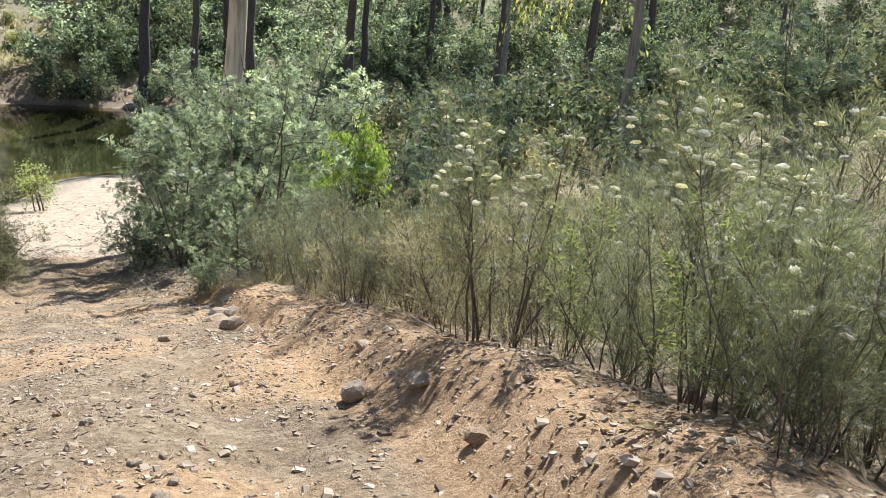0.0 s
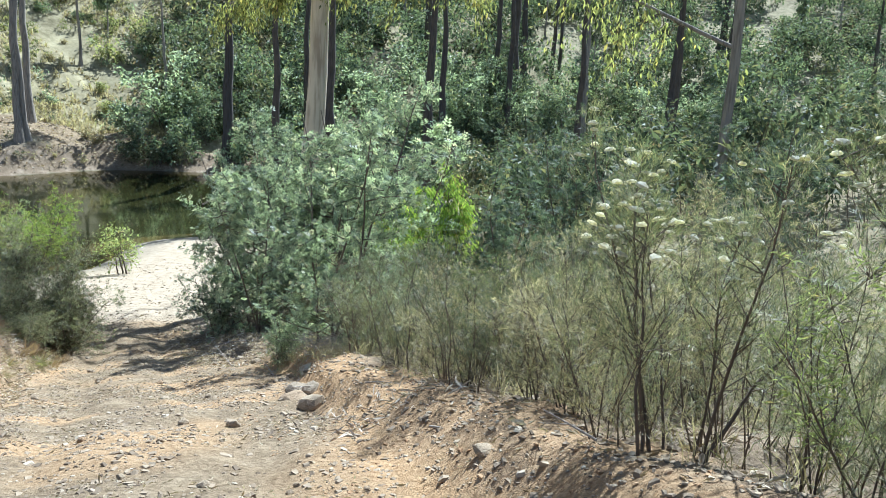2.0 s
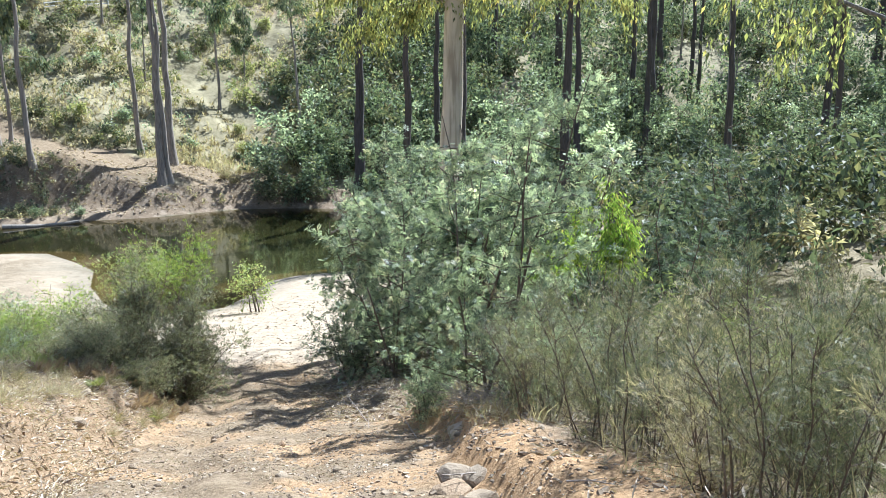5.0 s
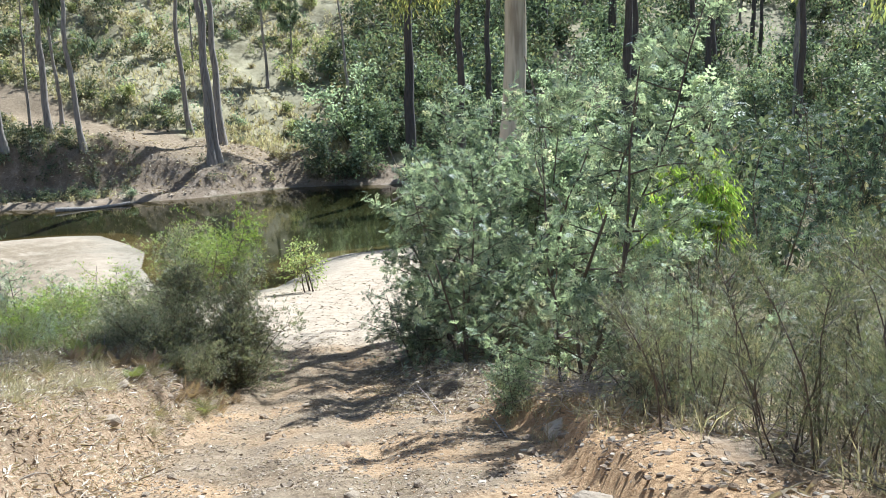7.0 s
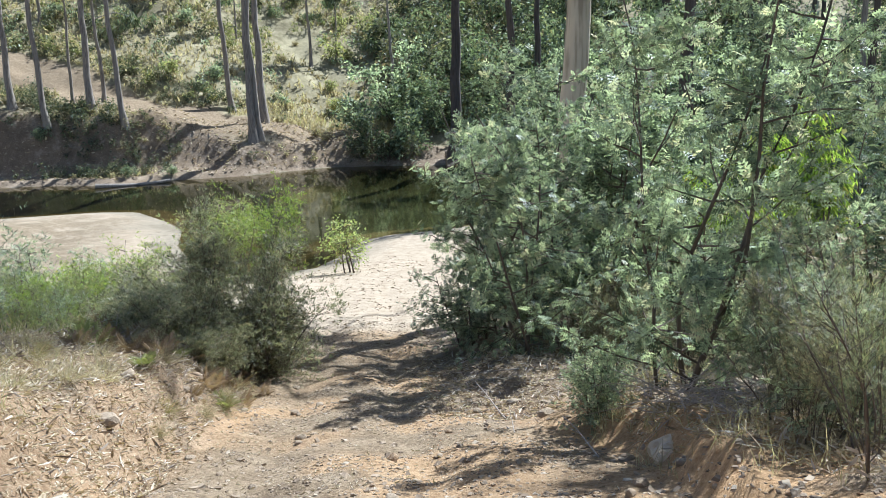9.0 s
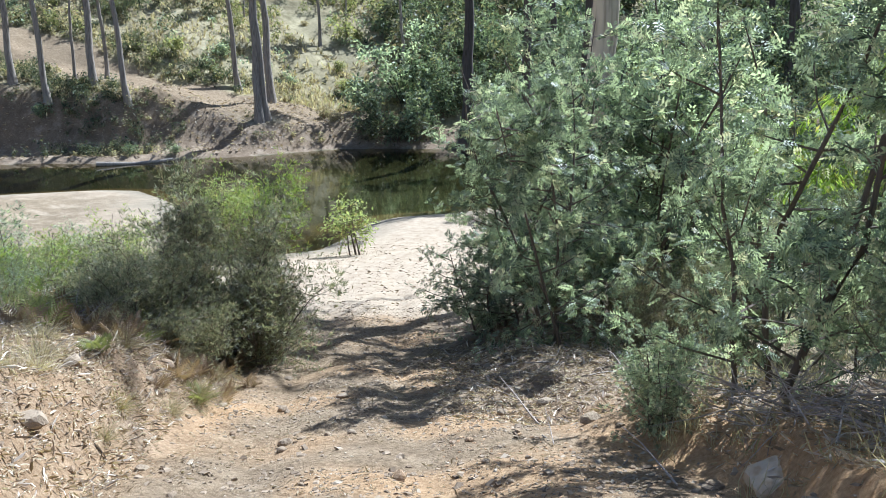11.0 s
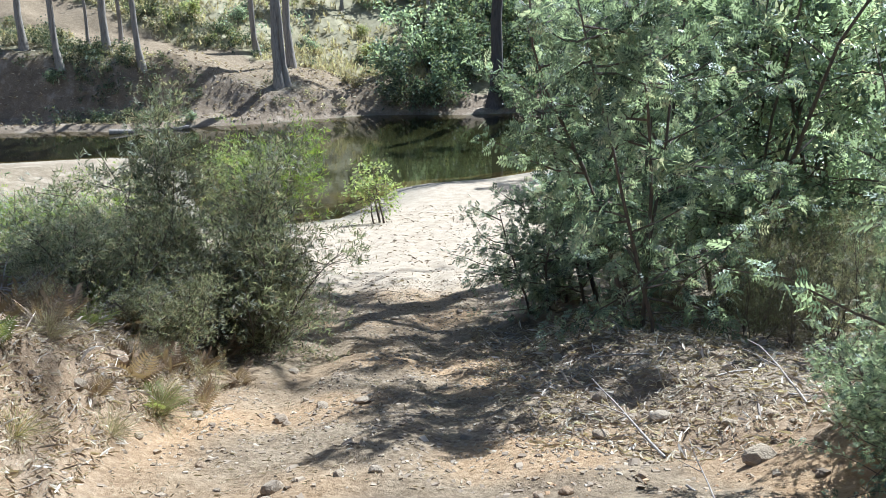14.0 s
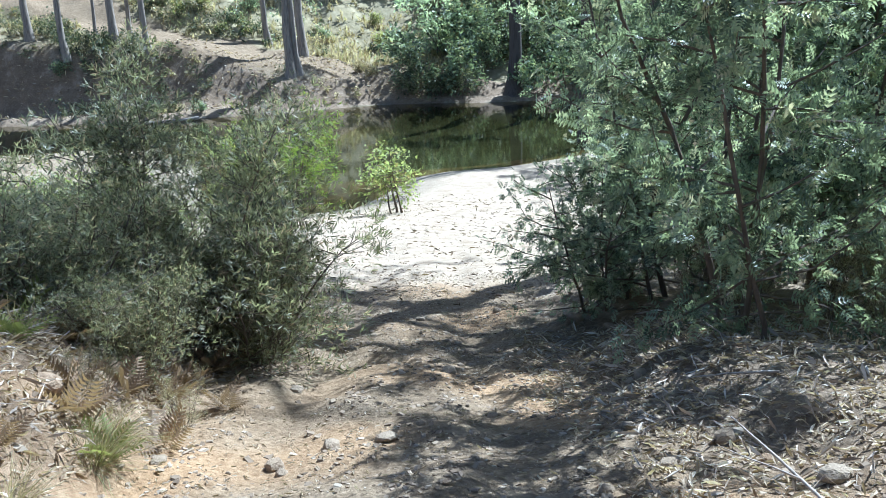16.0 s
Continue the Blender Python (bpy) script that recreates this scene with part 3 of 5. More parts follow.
WATTLES = [shrub("wattle", 11 + k, h, 2.6, n, 20, FROND, FROND_Q, 4000, 0.125, M_WATTLE, B_TWIG, "grey-green feathery wattle shrub beside the track", "shrub",
                 droop=0.10, loose=0.75, r0=0.034, lean=0.5, low=0.06, leaf_low=0.12, twig_len=0.74, fluff=0.06, level=0.7, roll=0.7, rise=(-0.05, 0.5)) for k, (h, n) in enumerate(((4.6, 4), (5.0, 4), (3.2, 6)))]
MID_WATTLES = [shrub("wattle", 15 + k, h, 3.0, 5, 14, FROND_MID, FROND_MID_Q, 1900, 0.22, M_WATTLE, B_TWIG, "tall grey-green wattle below the pale gum", "shrub",
                     droop=0.15, loose=0.6, r0=0.04, lean=0.5, low=0.10, leaf_low=0.1, twig_len=0.66, fluff=0.08, level=0.7, roll=0.7, rise=(0.0, 0.6)) for k, h in enumerate((4.4, 5.2))]
# a wattle form whose leaf colour is darkened to stand for shade
MID_WATTLES.append(shrub("wattle", 17, 4.8, 3.0, 5, 14, FROND_MID, FROND_MID_Q, 1900, 0.22, M_SHADE_TONED, B_TWIG, "blue-green wattle in the scrub below the track, leaves coloured as shaded", "shrub",
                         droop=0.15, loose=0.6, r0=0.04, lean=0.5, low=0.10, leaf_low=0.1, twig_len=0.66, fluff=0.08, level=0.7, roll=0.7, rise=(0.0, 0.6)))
SCRUBS = [shrub("tea_tree", 31 + k, h, 1.5, 6, 20, NEEDLES, NEEDLES_Q, 2000, 0.15, M_SCRUB, B_TWIG, "slender olive-green tea tree with fine needle leaves", "shrub",
                droop=-0.1, loose=0.55, r0=0.013, lean=0.3, low=0.14, leaf_low=0.15, twig_len=0.40, fluff=0.05, rise=(0.5, 1.7)) for k, h in enumerate((2.4, 2.9, 2.1))]
BROWNS = [shrub("brown_scrub", 41 + k, h, 1.5, 7, 16, NEEDLES, NEEDLES_Q, 1700, 0.145, M_BROWNSCRUB, B_TWIG, "half-dry brownish scrub bush with thin grey stems", "shrub",
                droop=-0.1, loose=0.55, r0=0.011, lean=0.25, low=0.12, leaf_low=0.1, twig_len=0.42, fluff=0.05, rise=(0.3, 1.5)) for k, h in enumerate((2.2, 2.5))]
FLOWERY = shrub("flowering_shrub", 48, 2.4, 1.7, 7, 20, NEEDLES, NEEDLES_Q, 2300, 0.15, M_SCRUB, B_TWIG, "olive-green shrub with flat pale flower heads", "shrub",
                droop=-0.2, loose=0.45, r0=0.014, lean=0.4, low=0.3, leaf_low=0.15, twig_len=0.42, fluff=0.05, flowers=80, rise=(0.5, 1.6))
YELLOW = shrub("yellow_leaved_shrub", 49, 2.2, 1.3, 4, 12, LANCE, LANCE_Q, 800, 0.085, M_SAPLING, B_TWIG, "thin yellow-green shrub among the scrub", "shrub",
               droop=0.3, loose=0.6, r0=0.012, lean=0.2, low=0.3, leaf_low=0.1, twig_len=0.35, fluff=0.05)
HEIGHT = {SCRUBS[0]: 2.4, SCRUBS[1]: 2.9, SCRUBS[2]: 2.1, BROWNS[0]: 2.2, BROWNS[1]: 2.5, FLOWERY: 2.4, YELLOW: 2.2}
# the first form, a tea tree, has shade mixed into its leaf colour
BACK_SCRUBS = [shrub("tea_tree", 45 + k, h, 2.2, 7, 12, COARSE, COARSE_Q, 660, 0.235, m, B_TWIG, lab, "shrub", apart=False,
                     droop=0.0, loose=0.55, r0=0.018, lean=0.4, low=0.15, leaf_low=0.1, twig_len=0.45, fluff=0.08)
               for k, (h, m, lab) in enumerate(((2.8, M_SHADE_TONED, "grey-green tea tree in dense scrub, leaves coloured as shaded"), (2.4, M_BROWNSCRUB, "half-dry brown bush in dense scrub"), (3.4, M_DARKSHRUB, "dark green bush in dense scrub")))]
MISTLE = shrub("lime_shrub", 51, 5.3, 2.4, 6, 17, LANCE, LANCE_Q, 3400, 0.20, M_LIME, B_TWIG, "bright lime-green bush with hanging lance leaves", "shrub",
               droop=1.3, loose=0.5, lean=0.2, low=0.62, leaf_low=0.0, twig_len=0.5, r0=0.03, fluff=0.1)
DARKS = [shrub("dark_shrub", 61 + k, h, 2.8, 9, 24, SPRIG, SPRIG_Q, 7000 - 2600 * k, 0.19, M_BUSH, B_TWIG, "dense olive-brown bush at the edge of the track", "shrub",
               droop=0.0, loose=0.7, r0=0.02, lean=0.40, low=0.08, leaf_low=0.1, twig_len=0.42, fluff=0.12, rise=(0.1, 1.0)) for k, h in enumerate((3.4, 2.3))]
LEAFY = [shrub("leafy_shrub", 71 + k, h, 2.2, 6, 13, SPRIG, SPRIG_Q, 1300, 0.19, m, B_TWIG, lab, "shrub",
               droop=0.2, loose=0.8, r0=0.02, lean=0.5, low=0.08, leaf_low=0.05, twig_len=0.55, fluff=0.12)
         for k, (h, m, lab) in enumerate(((2.4, M_LIME, "light green leafy shrub beside the track"), (1.8, M_SAPLING, "yellow-green leafy shrub above the track"), (2.0, M_WATTLE, "grey-green leafy shrub above the track")))]
FAR_SHRUBS = [shrub("bank_shrub", 81 + k, h, w, 5, 10, BROAD, BROAD_Q, n, 0.40, m, B_TWIG, lab, "shrub", droop=0.25, loose=0.9, r0=0.04, lean=0.6, low=0.06, leaf_low=0.1,
                    twig_len=0.5, fluff=0.22, apart=False)
              for k, (h, w, n, m, lab) in enumerate(((3.2, 3.8, 620, M_FAR, "green shrub on the far river bank"), (5.5, 4.4, 900, M_FAR, "tall green shrub on the far river bank"),
                                                     (2.6, 3.6, 560, M_WATTLE, "grey-green wattle on the far hillside"), (3.4, 4.0, 700, M_DARKSHRUB, "dark green shrub on the far hillside"),
                                                     (1.8, 3.2, 420, M_STRAW, "dry straw-coloured bush on the far hillside"), (8.5, 5.0, 1100, M_FAR, "light green young tree across the river"),
                                                     (7.5, 4.6, 1000, M_WATTLE, "tall grey-green wattle across the river"), (2.4, 3.4, 620, M_HILL, "yellow-green bush on the far hillside")))]
SAPLING = shrub("sapling", 91, 2.0, 2.6, 3, 16, BROAD, BROAD_Q, 720, 0.14, M_SAPLING, B_TWIG, "small yellow-green sapling growing in the sand", "sapling",
                droop=0.3, loose=0.8, r0=0.035, lean=0.5, low=0.45, leaf_low=0.2, twig_len=0.55, fluff=0.1, rise=(-0.2, 0.6))


# ---- gum trees ----
def gum_tree(name, seed, height, r0, bark, leaf_mat, label, fork=0.45, limbs=9, leaves=1600, leaf=0.34, reach=0.26, lean=(0, 0), taper=0.78, apart=False, droopy=0.0, flare=0.4, hang=()):
    rng = np.random.default_rng(seed)
    top = empty(name, 0, 0, -500)
    n = 14
    hs = np.linspace(0, 1, n + 1)
    px = lean[0] * hs * height + np.cumsum(rng.normal(0, 0.004, n + 1)) * height
    py = lean[1] * hs * height + np.cumsum(rng.normal(0, 0.004, n + 1)) * height
    px, py = px - px[0], py - py[0]
    r = r0 * (1 - taper * hs ** 1.4) + r0 * flare * np.exp(-hs * height / 0.7)
    trunk = np.stack([px, py, hs * height - 0.3, r], 1)
    branches, twigs = [], []
    for k in range(limbs):
        f = fork + (0.97 - fork) * (k + rng.random()) / limbs
        p = [np.interp(f, hs, trunk[:, c]) for c in range(4)]
        a = rng.uniform(0, 2 * math.pi)
        ln = height * reach * (1.25 - 0.7 * f) * rng.uniform(0.6, 1.15)
        b = limb(rng, p[:3], (math.cos(a), math.sin(a), rng.uniform(0.35, 1.1) - droopy), ln, p[3] * 0.42, 0.03, 7, 0.16, 0.02 - 0.06 * droopy)
        branches.append(b)
        for q in range(7):
            j = int(rng.integers(2, 8))
            c = rng.uniform(0, 2 * math.pi)
            twigs.append(limb(rng, b[j, :3], (math.cos(c), math.sin(c), rng.uniform(-0.5, 0.5)), ln * rng.uniform(0.2, 0.45), 0.025, 0.008, 4, 0.2, -0.08))
    for dx, dy, h, ln, up in hang:
        p = [np.interp(h / height, hs, trunk[:, c]) for c in range(4)]
        b = limb(rng, p[:3], (dx, dy, up), ln, p[3] * (0.22 if up < 0.4 else 0.45), 0.03, 7, 0.10 if up < 0.4 else 0.05, -0.07 if up < 0.4 else 0.0)
        branches.append(b)
        for q in range(22):
            j = int(rng.integers(2, 8))
            c = rng.uniform(0, 2 * math.pi)
            twigs.append(limb(rng, b[j, :3], (math.cos(c), math.sin(c), rng.uniform(-0.9, 0.3)), ln * rng.uniform(0.15, 0.4), 0.02, 0.008, 4, 0.2, -0.15))
    if apart:
        V, Q = tubes([trunk], 20)
        part("trunk", mesh_of("trunk", V, Q, [bark], smooth=True), top)
        for b in branches:
            V, Q = tubes([b], 8)
            part("limb", mesh_of("limb", V, Q, [bark], smooth=True), top)
    else:
        V, Q = tubes([trunk], 10)
        W, R = tubes(branches, 5)
        part("trunk", mesh_of("trunk", np.concatenate([V, W]), np.concatenate([Q, R + len(V)]), [bark], smooth=True), top)
    TV, TQ = tubes(twigs, 3)
    at, way = sample_limbs(twigs, leaves, rng, 0.15, 0.25)
    V, Q = sprays(LANCE * np.array([1.7, 1, 1]), LANCE_Q, at, scatter_way(way, rng, 0.8), leaf * rng.uniform(0.6, 1.3, leaves), rng, 1.3)
    tagged(part("crown", mesh_of("crown", np.concatenate([V, TV]), np.concatenate([Q, TQ + len(V)]), [leaf_mat, B_TWIG], [0] * len(Q) + [1] * len(TQ)), top), kind="stuff")
    return tagged(top, label, "tree")


BIG_GUM = gum_tree("gum_tree", 201, 30, 0.50, B_PALE, M_GUM, "tall pale smooth-barked gum tree behind the wattles", fork=0.52, limbs=14, leaves=17000, leaf=0.24, reach=0.33, lean=(0.02, 0.0), taper=0.6, apart=True, droopy=0.3, flare=0.15,
                   hang=((-1, 0.1, 14.4, 5.0, 0.25), (-0.8, -0.5, 15.2, 5.0, 0.25), (1, -0.2, 15.4, 6.0, 0.25), (0.9, 0.5, 15.2, 8.0, 0.25)))
FAR_GUMS = [gum_tree("gum_tree", 211 + k, h, r, b, M_FAR, lab, fork=f, limbs=9, leaves=2000, leaf=0.45, reach=0.24, lean=l, droopy=0.0, flare=0.7)
            for k, (h, r, b, lab, f, l) in enumerate(((31, 0.42, B_GREY, "tall grey-barked gum tree on the far bank", 0.76, (-0.02, 0)), (30, 0.40, B_DARK, "tall dark-barked gum tree across the river", 0.72, (-0.02, 0.0)),
                                                      (29, 0.29, B_GREY, "slender grey gum tree on the far bank", 0.76, (-0.045, 0)), (31, 0.62, B_DARK, "thick dark-barked gum tree across the river", 0.72, (0.005, 0)),
                                                      (15, 0.16, B_GREY, "thin young gum tree on the slope", 0.45, (0.02, 0))))]
SIDE_GUM = gum_tree("gum_tree", 231, 31, 0.22, B_GREY, M_GUM, "grey gum tree with a long low bough in the scrub", fork=0.62, limbs=14, leaves=5200, leaf=0.30, reach=0.30, droopy=0.1, apart=True, flare=0.5,
                    hang=((-1, 0.1, 7.6, 11.5, 0.42),))
for x, y, size, turn in ((8.0, 43.0, 1.15, 0),):
    plant(SIDE_GUM, x, y, size, turn, 0.1, group="gum trees shading the track")
plant(BIG_GUM, -10.4, 40.7, 1.0, 0, 0.1)
# the trees above the far bank
for form, x, y, size, turn in ((0, -54.4, 87.3, 0.95, 10), (2, -53.9, 88.0, 1.0, 8), (0, -56.8, 93.4, 1.0, 20), (2, -61.4, 94.2, 1.05, 0), (2, -65.0, 80.4, 1.0, 10), (0, -69.7, 81.0, 0.9, 5), (2, -72.2, 77.4, 1.0, -8),
                               (2, -73.6, 82.7, 0.6, 300), (0, -76.4, 77.2, 0.8, 20), (4, -71.0, 84.4, 1.3, 0), (4, -62.2, 114.5, 1.3, 0), (4, -60, 118, 0.9, 120), (4, -72, 112, 0.8, 80), (4, -84, 120, 1.1, 30)):
    plant(FAR_GUMS[form], x, y, size, turn, 0.1, group="gum trees on the far bank")
for form, x, y, size, turn in ((3, -35.1, 96.0, 1.0, 0), (3, -18.2, 77.5, 0.8, 100), (1, -21.5, 71, 0.9, 30), (1, -11.8, 110, 1.1, 60), (0, 6.5, 121, 1.0, 0), (1, -4, 118, 1.1, 0), (1, -28, 104, 1.0, 200), (3, 18, 124, 0.9, 0), (3, -9.6, 77.5, 0.8, 50), (1, 4, 88, 0.9, 10), (1, 14, 92, 0.9, 70)):
    plant(FAR_GUMS[form], x, y, size, turn, 0.1, group="gum trees across the river")
random.seed(3)
count = 0
while count < 28:
    x, y = random.uniform(-48, 75), random.uniform(98, 190)
    if beyond(x, y) < 5 or wooded(x, y) < 4:
        continue
    plant(FAR_GUMS[random.choice((1, 1, 3, 4, 2, 4))], x, y, random.uniform(0.7, 1.15), None, 0.1, group="gum trees across the river")
    count += 1
count = 0
while count < 9:
    x, y = random.uniform(-150, -58), random.uniform(85, 200)
    if beyond(x, y) < 28:
        continue
    plant(FAR_GUMS[random.choice((4, 4, 2))], x, y, random.uniform(0.6, 0.95), None, 0.1, group="gum trees on the far hillside")
    count += 1

# wattles beside the track
for k, x, y, s, t in ((1, -5.1, 20.6, 1.08, 20), (0, -8.4, 26.0, 1.15, 130), (2, -5.9, 21.2, 0.26, 250), (1, -9.7, 28.8, 1.15, 70), (2, -10.5, 29.0, 0.78, 300), (2, -3.4, 19.6, 0.5, 10),
                      (2, -3.0, 17.4, 0.5, 40), (2, -5.9, 20.2, 0.3, 140), (1, -5.0, 25.4, 0.7, 80)):
    plant(WATTLES[k], x, y, s, t, group="wattles beside the track", tall=1.28)
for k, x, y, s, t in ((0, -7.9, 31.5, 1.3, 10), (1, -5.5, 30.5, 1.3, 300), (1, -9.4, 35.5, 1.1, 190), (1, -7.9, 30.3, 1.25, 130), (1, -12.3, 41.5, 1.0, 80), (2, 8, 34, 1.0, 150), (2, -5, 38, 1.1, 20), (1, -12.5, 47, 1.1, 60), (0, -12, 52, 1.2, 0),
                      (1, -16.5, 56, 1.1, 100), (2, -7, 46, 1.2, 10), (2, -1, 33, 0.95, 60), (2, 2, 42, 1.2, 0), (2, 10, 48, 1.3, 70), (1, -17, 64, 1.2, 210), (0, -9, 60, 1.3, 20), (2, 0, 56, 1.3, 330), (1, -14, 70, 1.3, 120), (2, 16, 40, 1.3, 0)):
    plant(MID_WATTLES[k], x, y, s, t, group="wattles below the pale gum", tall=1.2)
plant(MISTLE, -3.2, 28.0, 1.0, 0)
plant(SAPLING, -22.9, 46.93, 1.48, 30, sink=0.02)
# scrub behind the bank of earth: its tops follow the fall of the track
def scrub_top(y):
    return float(np.interp(y, [0, 5.5, 7, 9, 12, 15, 18, 22, 26], [13.45, 13.35, 12.9, 12.2, 11.4, 10.7, 9.6, 8.8, 8.2]))


def scrub(form, x, y, top, turn=None):
    size = min(max((top - ground_at(x, y)) / HEIGHT[form], 0.3), 1.25)
    plant(form, x, y, size, turn, group="scrub beside the track")


for form, x, y, top in ((FLOWERY, 0.45, 6.7, 13.25), (FLOWERY, 2.3, 6.4, 13.75), (FLOWERY, 1.75, 4.9, 13.45), (FLOWERY, 3.3, 7.6, 13.7), (FLOWERY, 3.0, 4.6, 13.6), (BROWNS[1], 1.0, 7.4, 12.9), (SCRUBS[0], 1.35, 5.6, 13.1),
                        (YELLOW, 0.95, 6.0, 12.75), (YELLOW, -0.9, 13.4, 10.9), (YELLOW, 1.5, 4.4, 13.1), (YELLOW, -1.4, 16.2, 10.4), (BROWNS[0], 0.1, 8.4, 12.3), (SCRUBS[2], -0.1, 9.2, 12.1), (SCRUBS[0], -0.6, 10.6, 11.5),
                        (BROWNS[0], -1.0, 11.8, 11.0), (BROWNS[1], -1.6, 13.6, 10.6), (SCRUBS[2], -1.9, 14.6, 10.3), (BROWNS[0], -2.3, 15.4, 9.9), (BROWNS[0], -2.8, 16.8, 9.2), (SCRUBS[1], 2.6, 3.6, 13.5), (SCRUBS[0], 2.1, 4.2, 13.3)):
    scrub(form, x, y, top, 200 + 60 * y)
for x, y, top in ((-6.9, 26.4, 6.9), (-6.3, 27.2, 6.6), (-5.9, 26.4, 7.0), (-7.4, 27.6, 6.2), (-6.1, 25.4, 6.6), (-5.6, 24.6, 7.2)):
    scrub(BROWNS[1], x, y, top)
random.seed(19)
for k in range(16):
    y = 24.6 + 0.45 * k
    x = np.interp(y, [p[1] for p in TRACK], [p[0] for p in TRACK]) + random.uniform(4.6, 8.0)
    plant(random.choice((SCRUBS[2], SCRUBS[0], BROWNS[0])), x, y, random.uniform(0.5, 0.8), group="scrub beside the track")
random.seed(17)
for k in range(26):
    y = 1.0 + k * 0.66
    x = np.interp(y, [p[1] for p in TRACK], [p[0] for p in TRACK]) + np.interp(y, [0, 9, 13, 17], [3.35, 3.4, 3.9, 4.8]) + random.uniform(-0.1, 0.6)
    scrub(random.choice((SCRUBS[0], SCRUBS[2], BROWNS[0], SCRUBS[1]) if y < 11 else (BROWNS[0], BROWNS[1], SCRUBS[2])), x, y, scrub_top(y) - random.uniform(0.1, 0.8))
random.seed(8)
count = 0
while count < 72:
    x, y = random.uniform(-4, 12), random.uniform(2.5, 24)
    lat = beside(x, y)
    if lat < 4.2 or lat > 8.5 or math.hypot(x + 3.2, y - 28.0) < 1.5 or (y > 14 and abs(x + 2.5) < 1.0):
        continue
    scrub(random.choice(SCRUBS + SCRUBS + BROWNS if y < 12 else SCRUBS + BROWNS + BROWNS), x, y, scrub_top(y) - random.uniform(0.0, 0.9))
    count += 1
count = 0
while count < 96:
    x, y = random.uniform(-4, 28), random.uniform(2, 62)
    lat = beside(x, y)
    if lat < 7.5 or lat > 30 or math.hypot(x + 3.2, y - 28.0) < 1.5:
        continue
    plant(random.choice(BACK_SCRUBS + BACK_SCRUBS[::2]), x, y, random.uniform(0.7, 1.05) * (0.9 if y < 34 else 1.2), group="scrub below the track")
    count += 1
count = 0
while count < 26:
    x, y = random.uniform(0, 15), random.uniform(24, 42)
    if beside(x, y) < 9 or math.hypot(x + 3.2, y - 28.0) < 2:
        continue
    plant(random.choice(BACK_SCRUBS), x, y, random.uniform(0.8, 1.15), group="scrub below the track")
    count += 1
# above the track
for form, x, y, s in ((DARKS[0], -15.2, 25.2, 1.0), (DARKS[1], -14.5, 25.5, 1.15), (DARKS[1], -14.9, 22.9, 0.75), (DARKS[1], -13.9, 22.8, 0.55), (DARKS[1], -14.3, 23.3, 0.5), (DARKS[1], -15.7, 22.9, 0.55), (BROWNS[0], -13.7, 22.5, 0.45), (BROWNS[0], -14.9, 22.0, 0.45), (BROWNS[0], -13.1, 21.7, 0.3), (BROWNS[0], -14.0, 21.3, 0.34), (BROWNS[0], -12.9, 22.5, 0.3), (DARKS[1], -15.6, 26.6, 0.95), (LEAFY[0], -28.7, 46.5, 2.2), (LEAFY[1], -31.2, 47.4, 2.3), (DARKS[1], -17.5, 24.6, 0.75), (DARKS[1], -14.9, 25.6, 0.8), (DARKS[1], -18.6, 26.8, 0.7), (LEAFY[1], -20.0, 26.0, 1.1), (LEAFY[0], -21.5, 27.5, 1.05),
                      (SCRUBS[2], -19.0, 23.6, 0.8), (LEAFY[1], -22.5, 24.5, 1.0), (LEAFY[2], -24.5, 27.5, 1.8), (LEAFY[1], -23.5, 30.5, 1.0), (DARKS[1], -26.5, 29, 0.9), (LEAFY[0], -27, 32, 0.9),
                      (LEAFY[1], -20.5, 31, 1.1), (LEAFY[2], -29, 27, 1.2), (LEAFY[1], -18.6, 25.5, 0.75), (LEAFY[0], -19.8, 24.8, 0.55), (LEAFY[1], -17.5, 21.8, 0.5), (BROWNS[0], -18.4, 23.0, 0.45), (LEAFY[1], -21.4, 23.6, 0.8), (LEAFY[2], -19.3, 21.5, 0.7), (LEAFY[1], -31, 31, 1.1), (LEAFY[2], -33, 36, 1.2), (DARKS[1], -19.5, 28.5, 0.9), (LEAFY[0], -25.0, 33.0, 1.2), (LEAFY[2], -28.5, 35.0, 1.2), (LEAFY[0], -20.0, 25.2, 0.85), (LEAFY[2], -17.6, 22.6, 0.55), (LEAFY[1], -16.4, 21.6, 0.4)):
    plant(form, x, y, s, group="bushes above the track", tall=1.12 if form is DARKS[0] else 1.0)
# shrubs of the far bank and hill
random.seed(21)
count = 0
while count < 175:
    x, y = random.uniform(-47, 60), random.uniform(88, 150)
    dn = beyond(x, y)
    if dn < 1.0 or dn > 26 or wooded(x, y) < 2:
        continue
    plant(FAR_SHRUBS[random.choice((0, 1, 1, 2, 3, 5, 6) if dn > 6 else (0, 1, 2, 3))], x, y, random.uniform(0.7, 1.35), group="shrubs across the river")
    count += 1
count = 0
while count < 125:
    x, y = random.uniform(-150, -47), random.uniform(75, 190)
    dn = beyond(x, y)
    if dn < 17 or random.random() < (dn - 40) / 60 or vnoise(x, y, 16, 40) < -0.25:
        continue
    plant(FAR_SHRUBS[random.choice((0, 2, 2, 3, 4, 4, 7, 7, 7))], x, y, random.uniform(0.35, 0.9), group="shrubs of the far hillside")
    count += 1
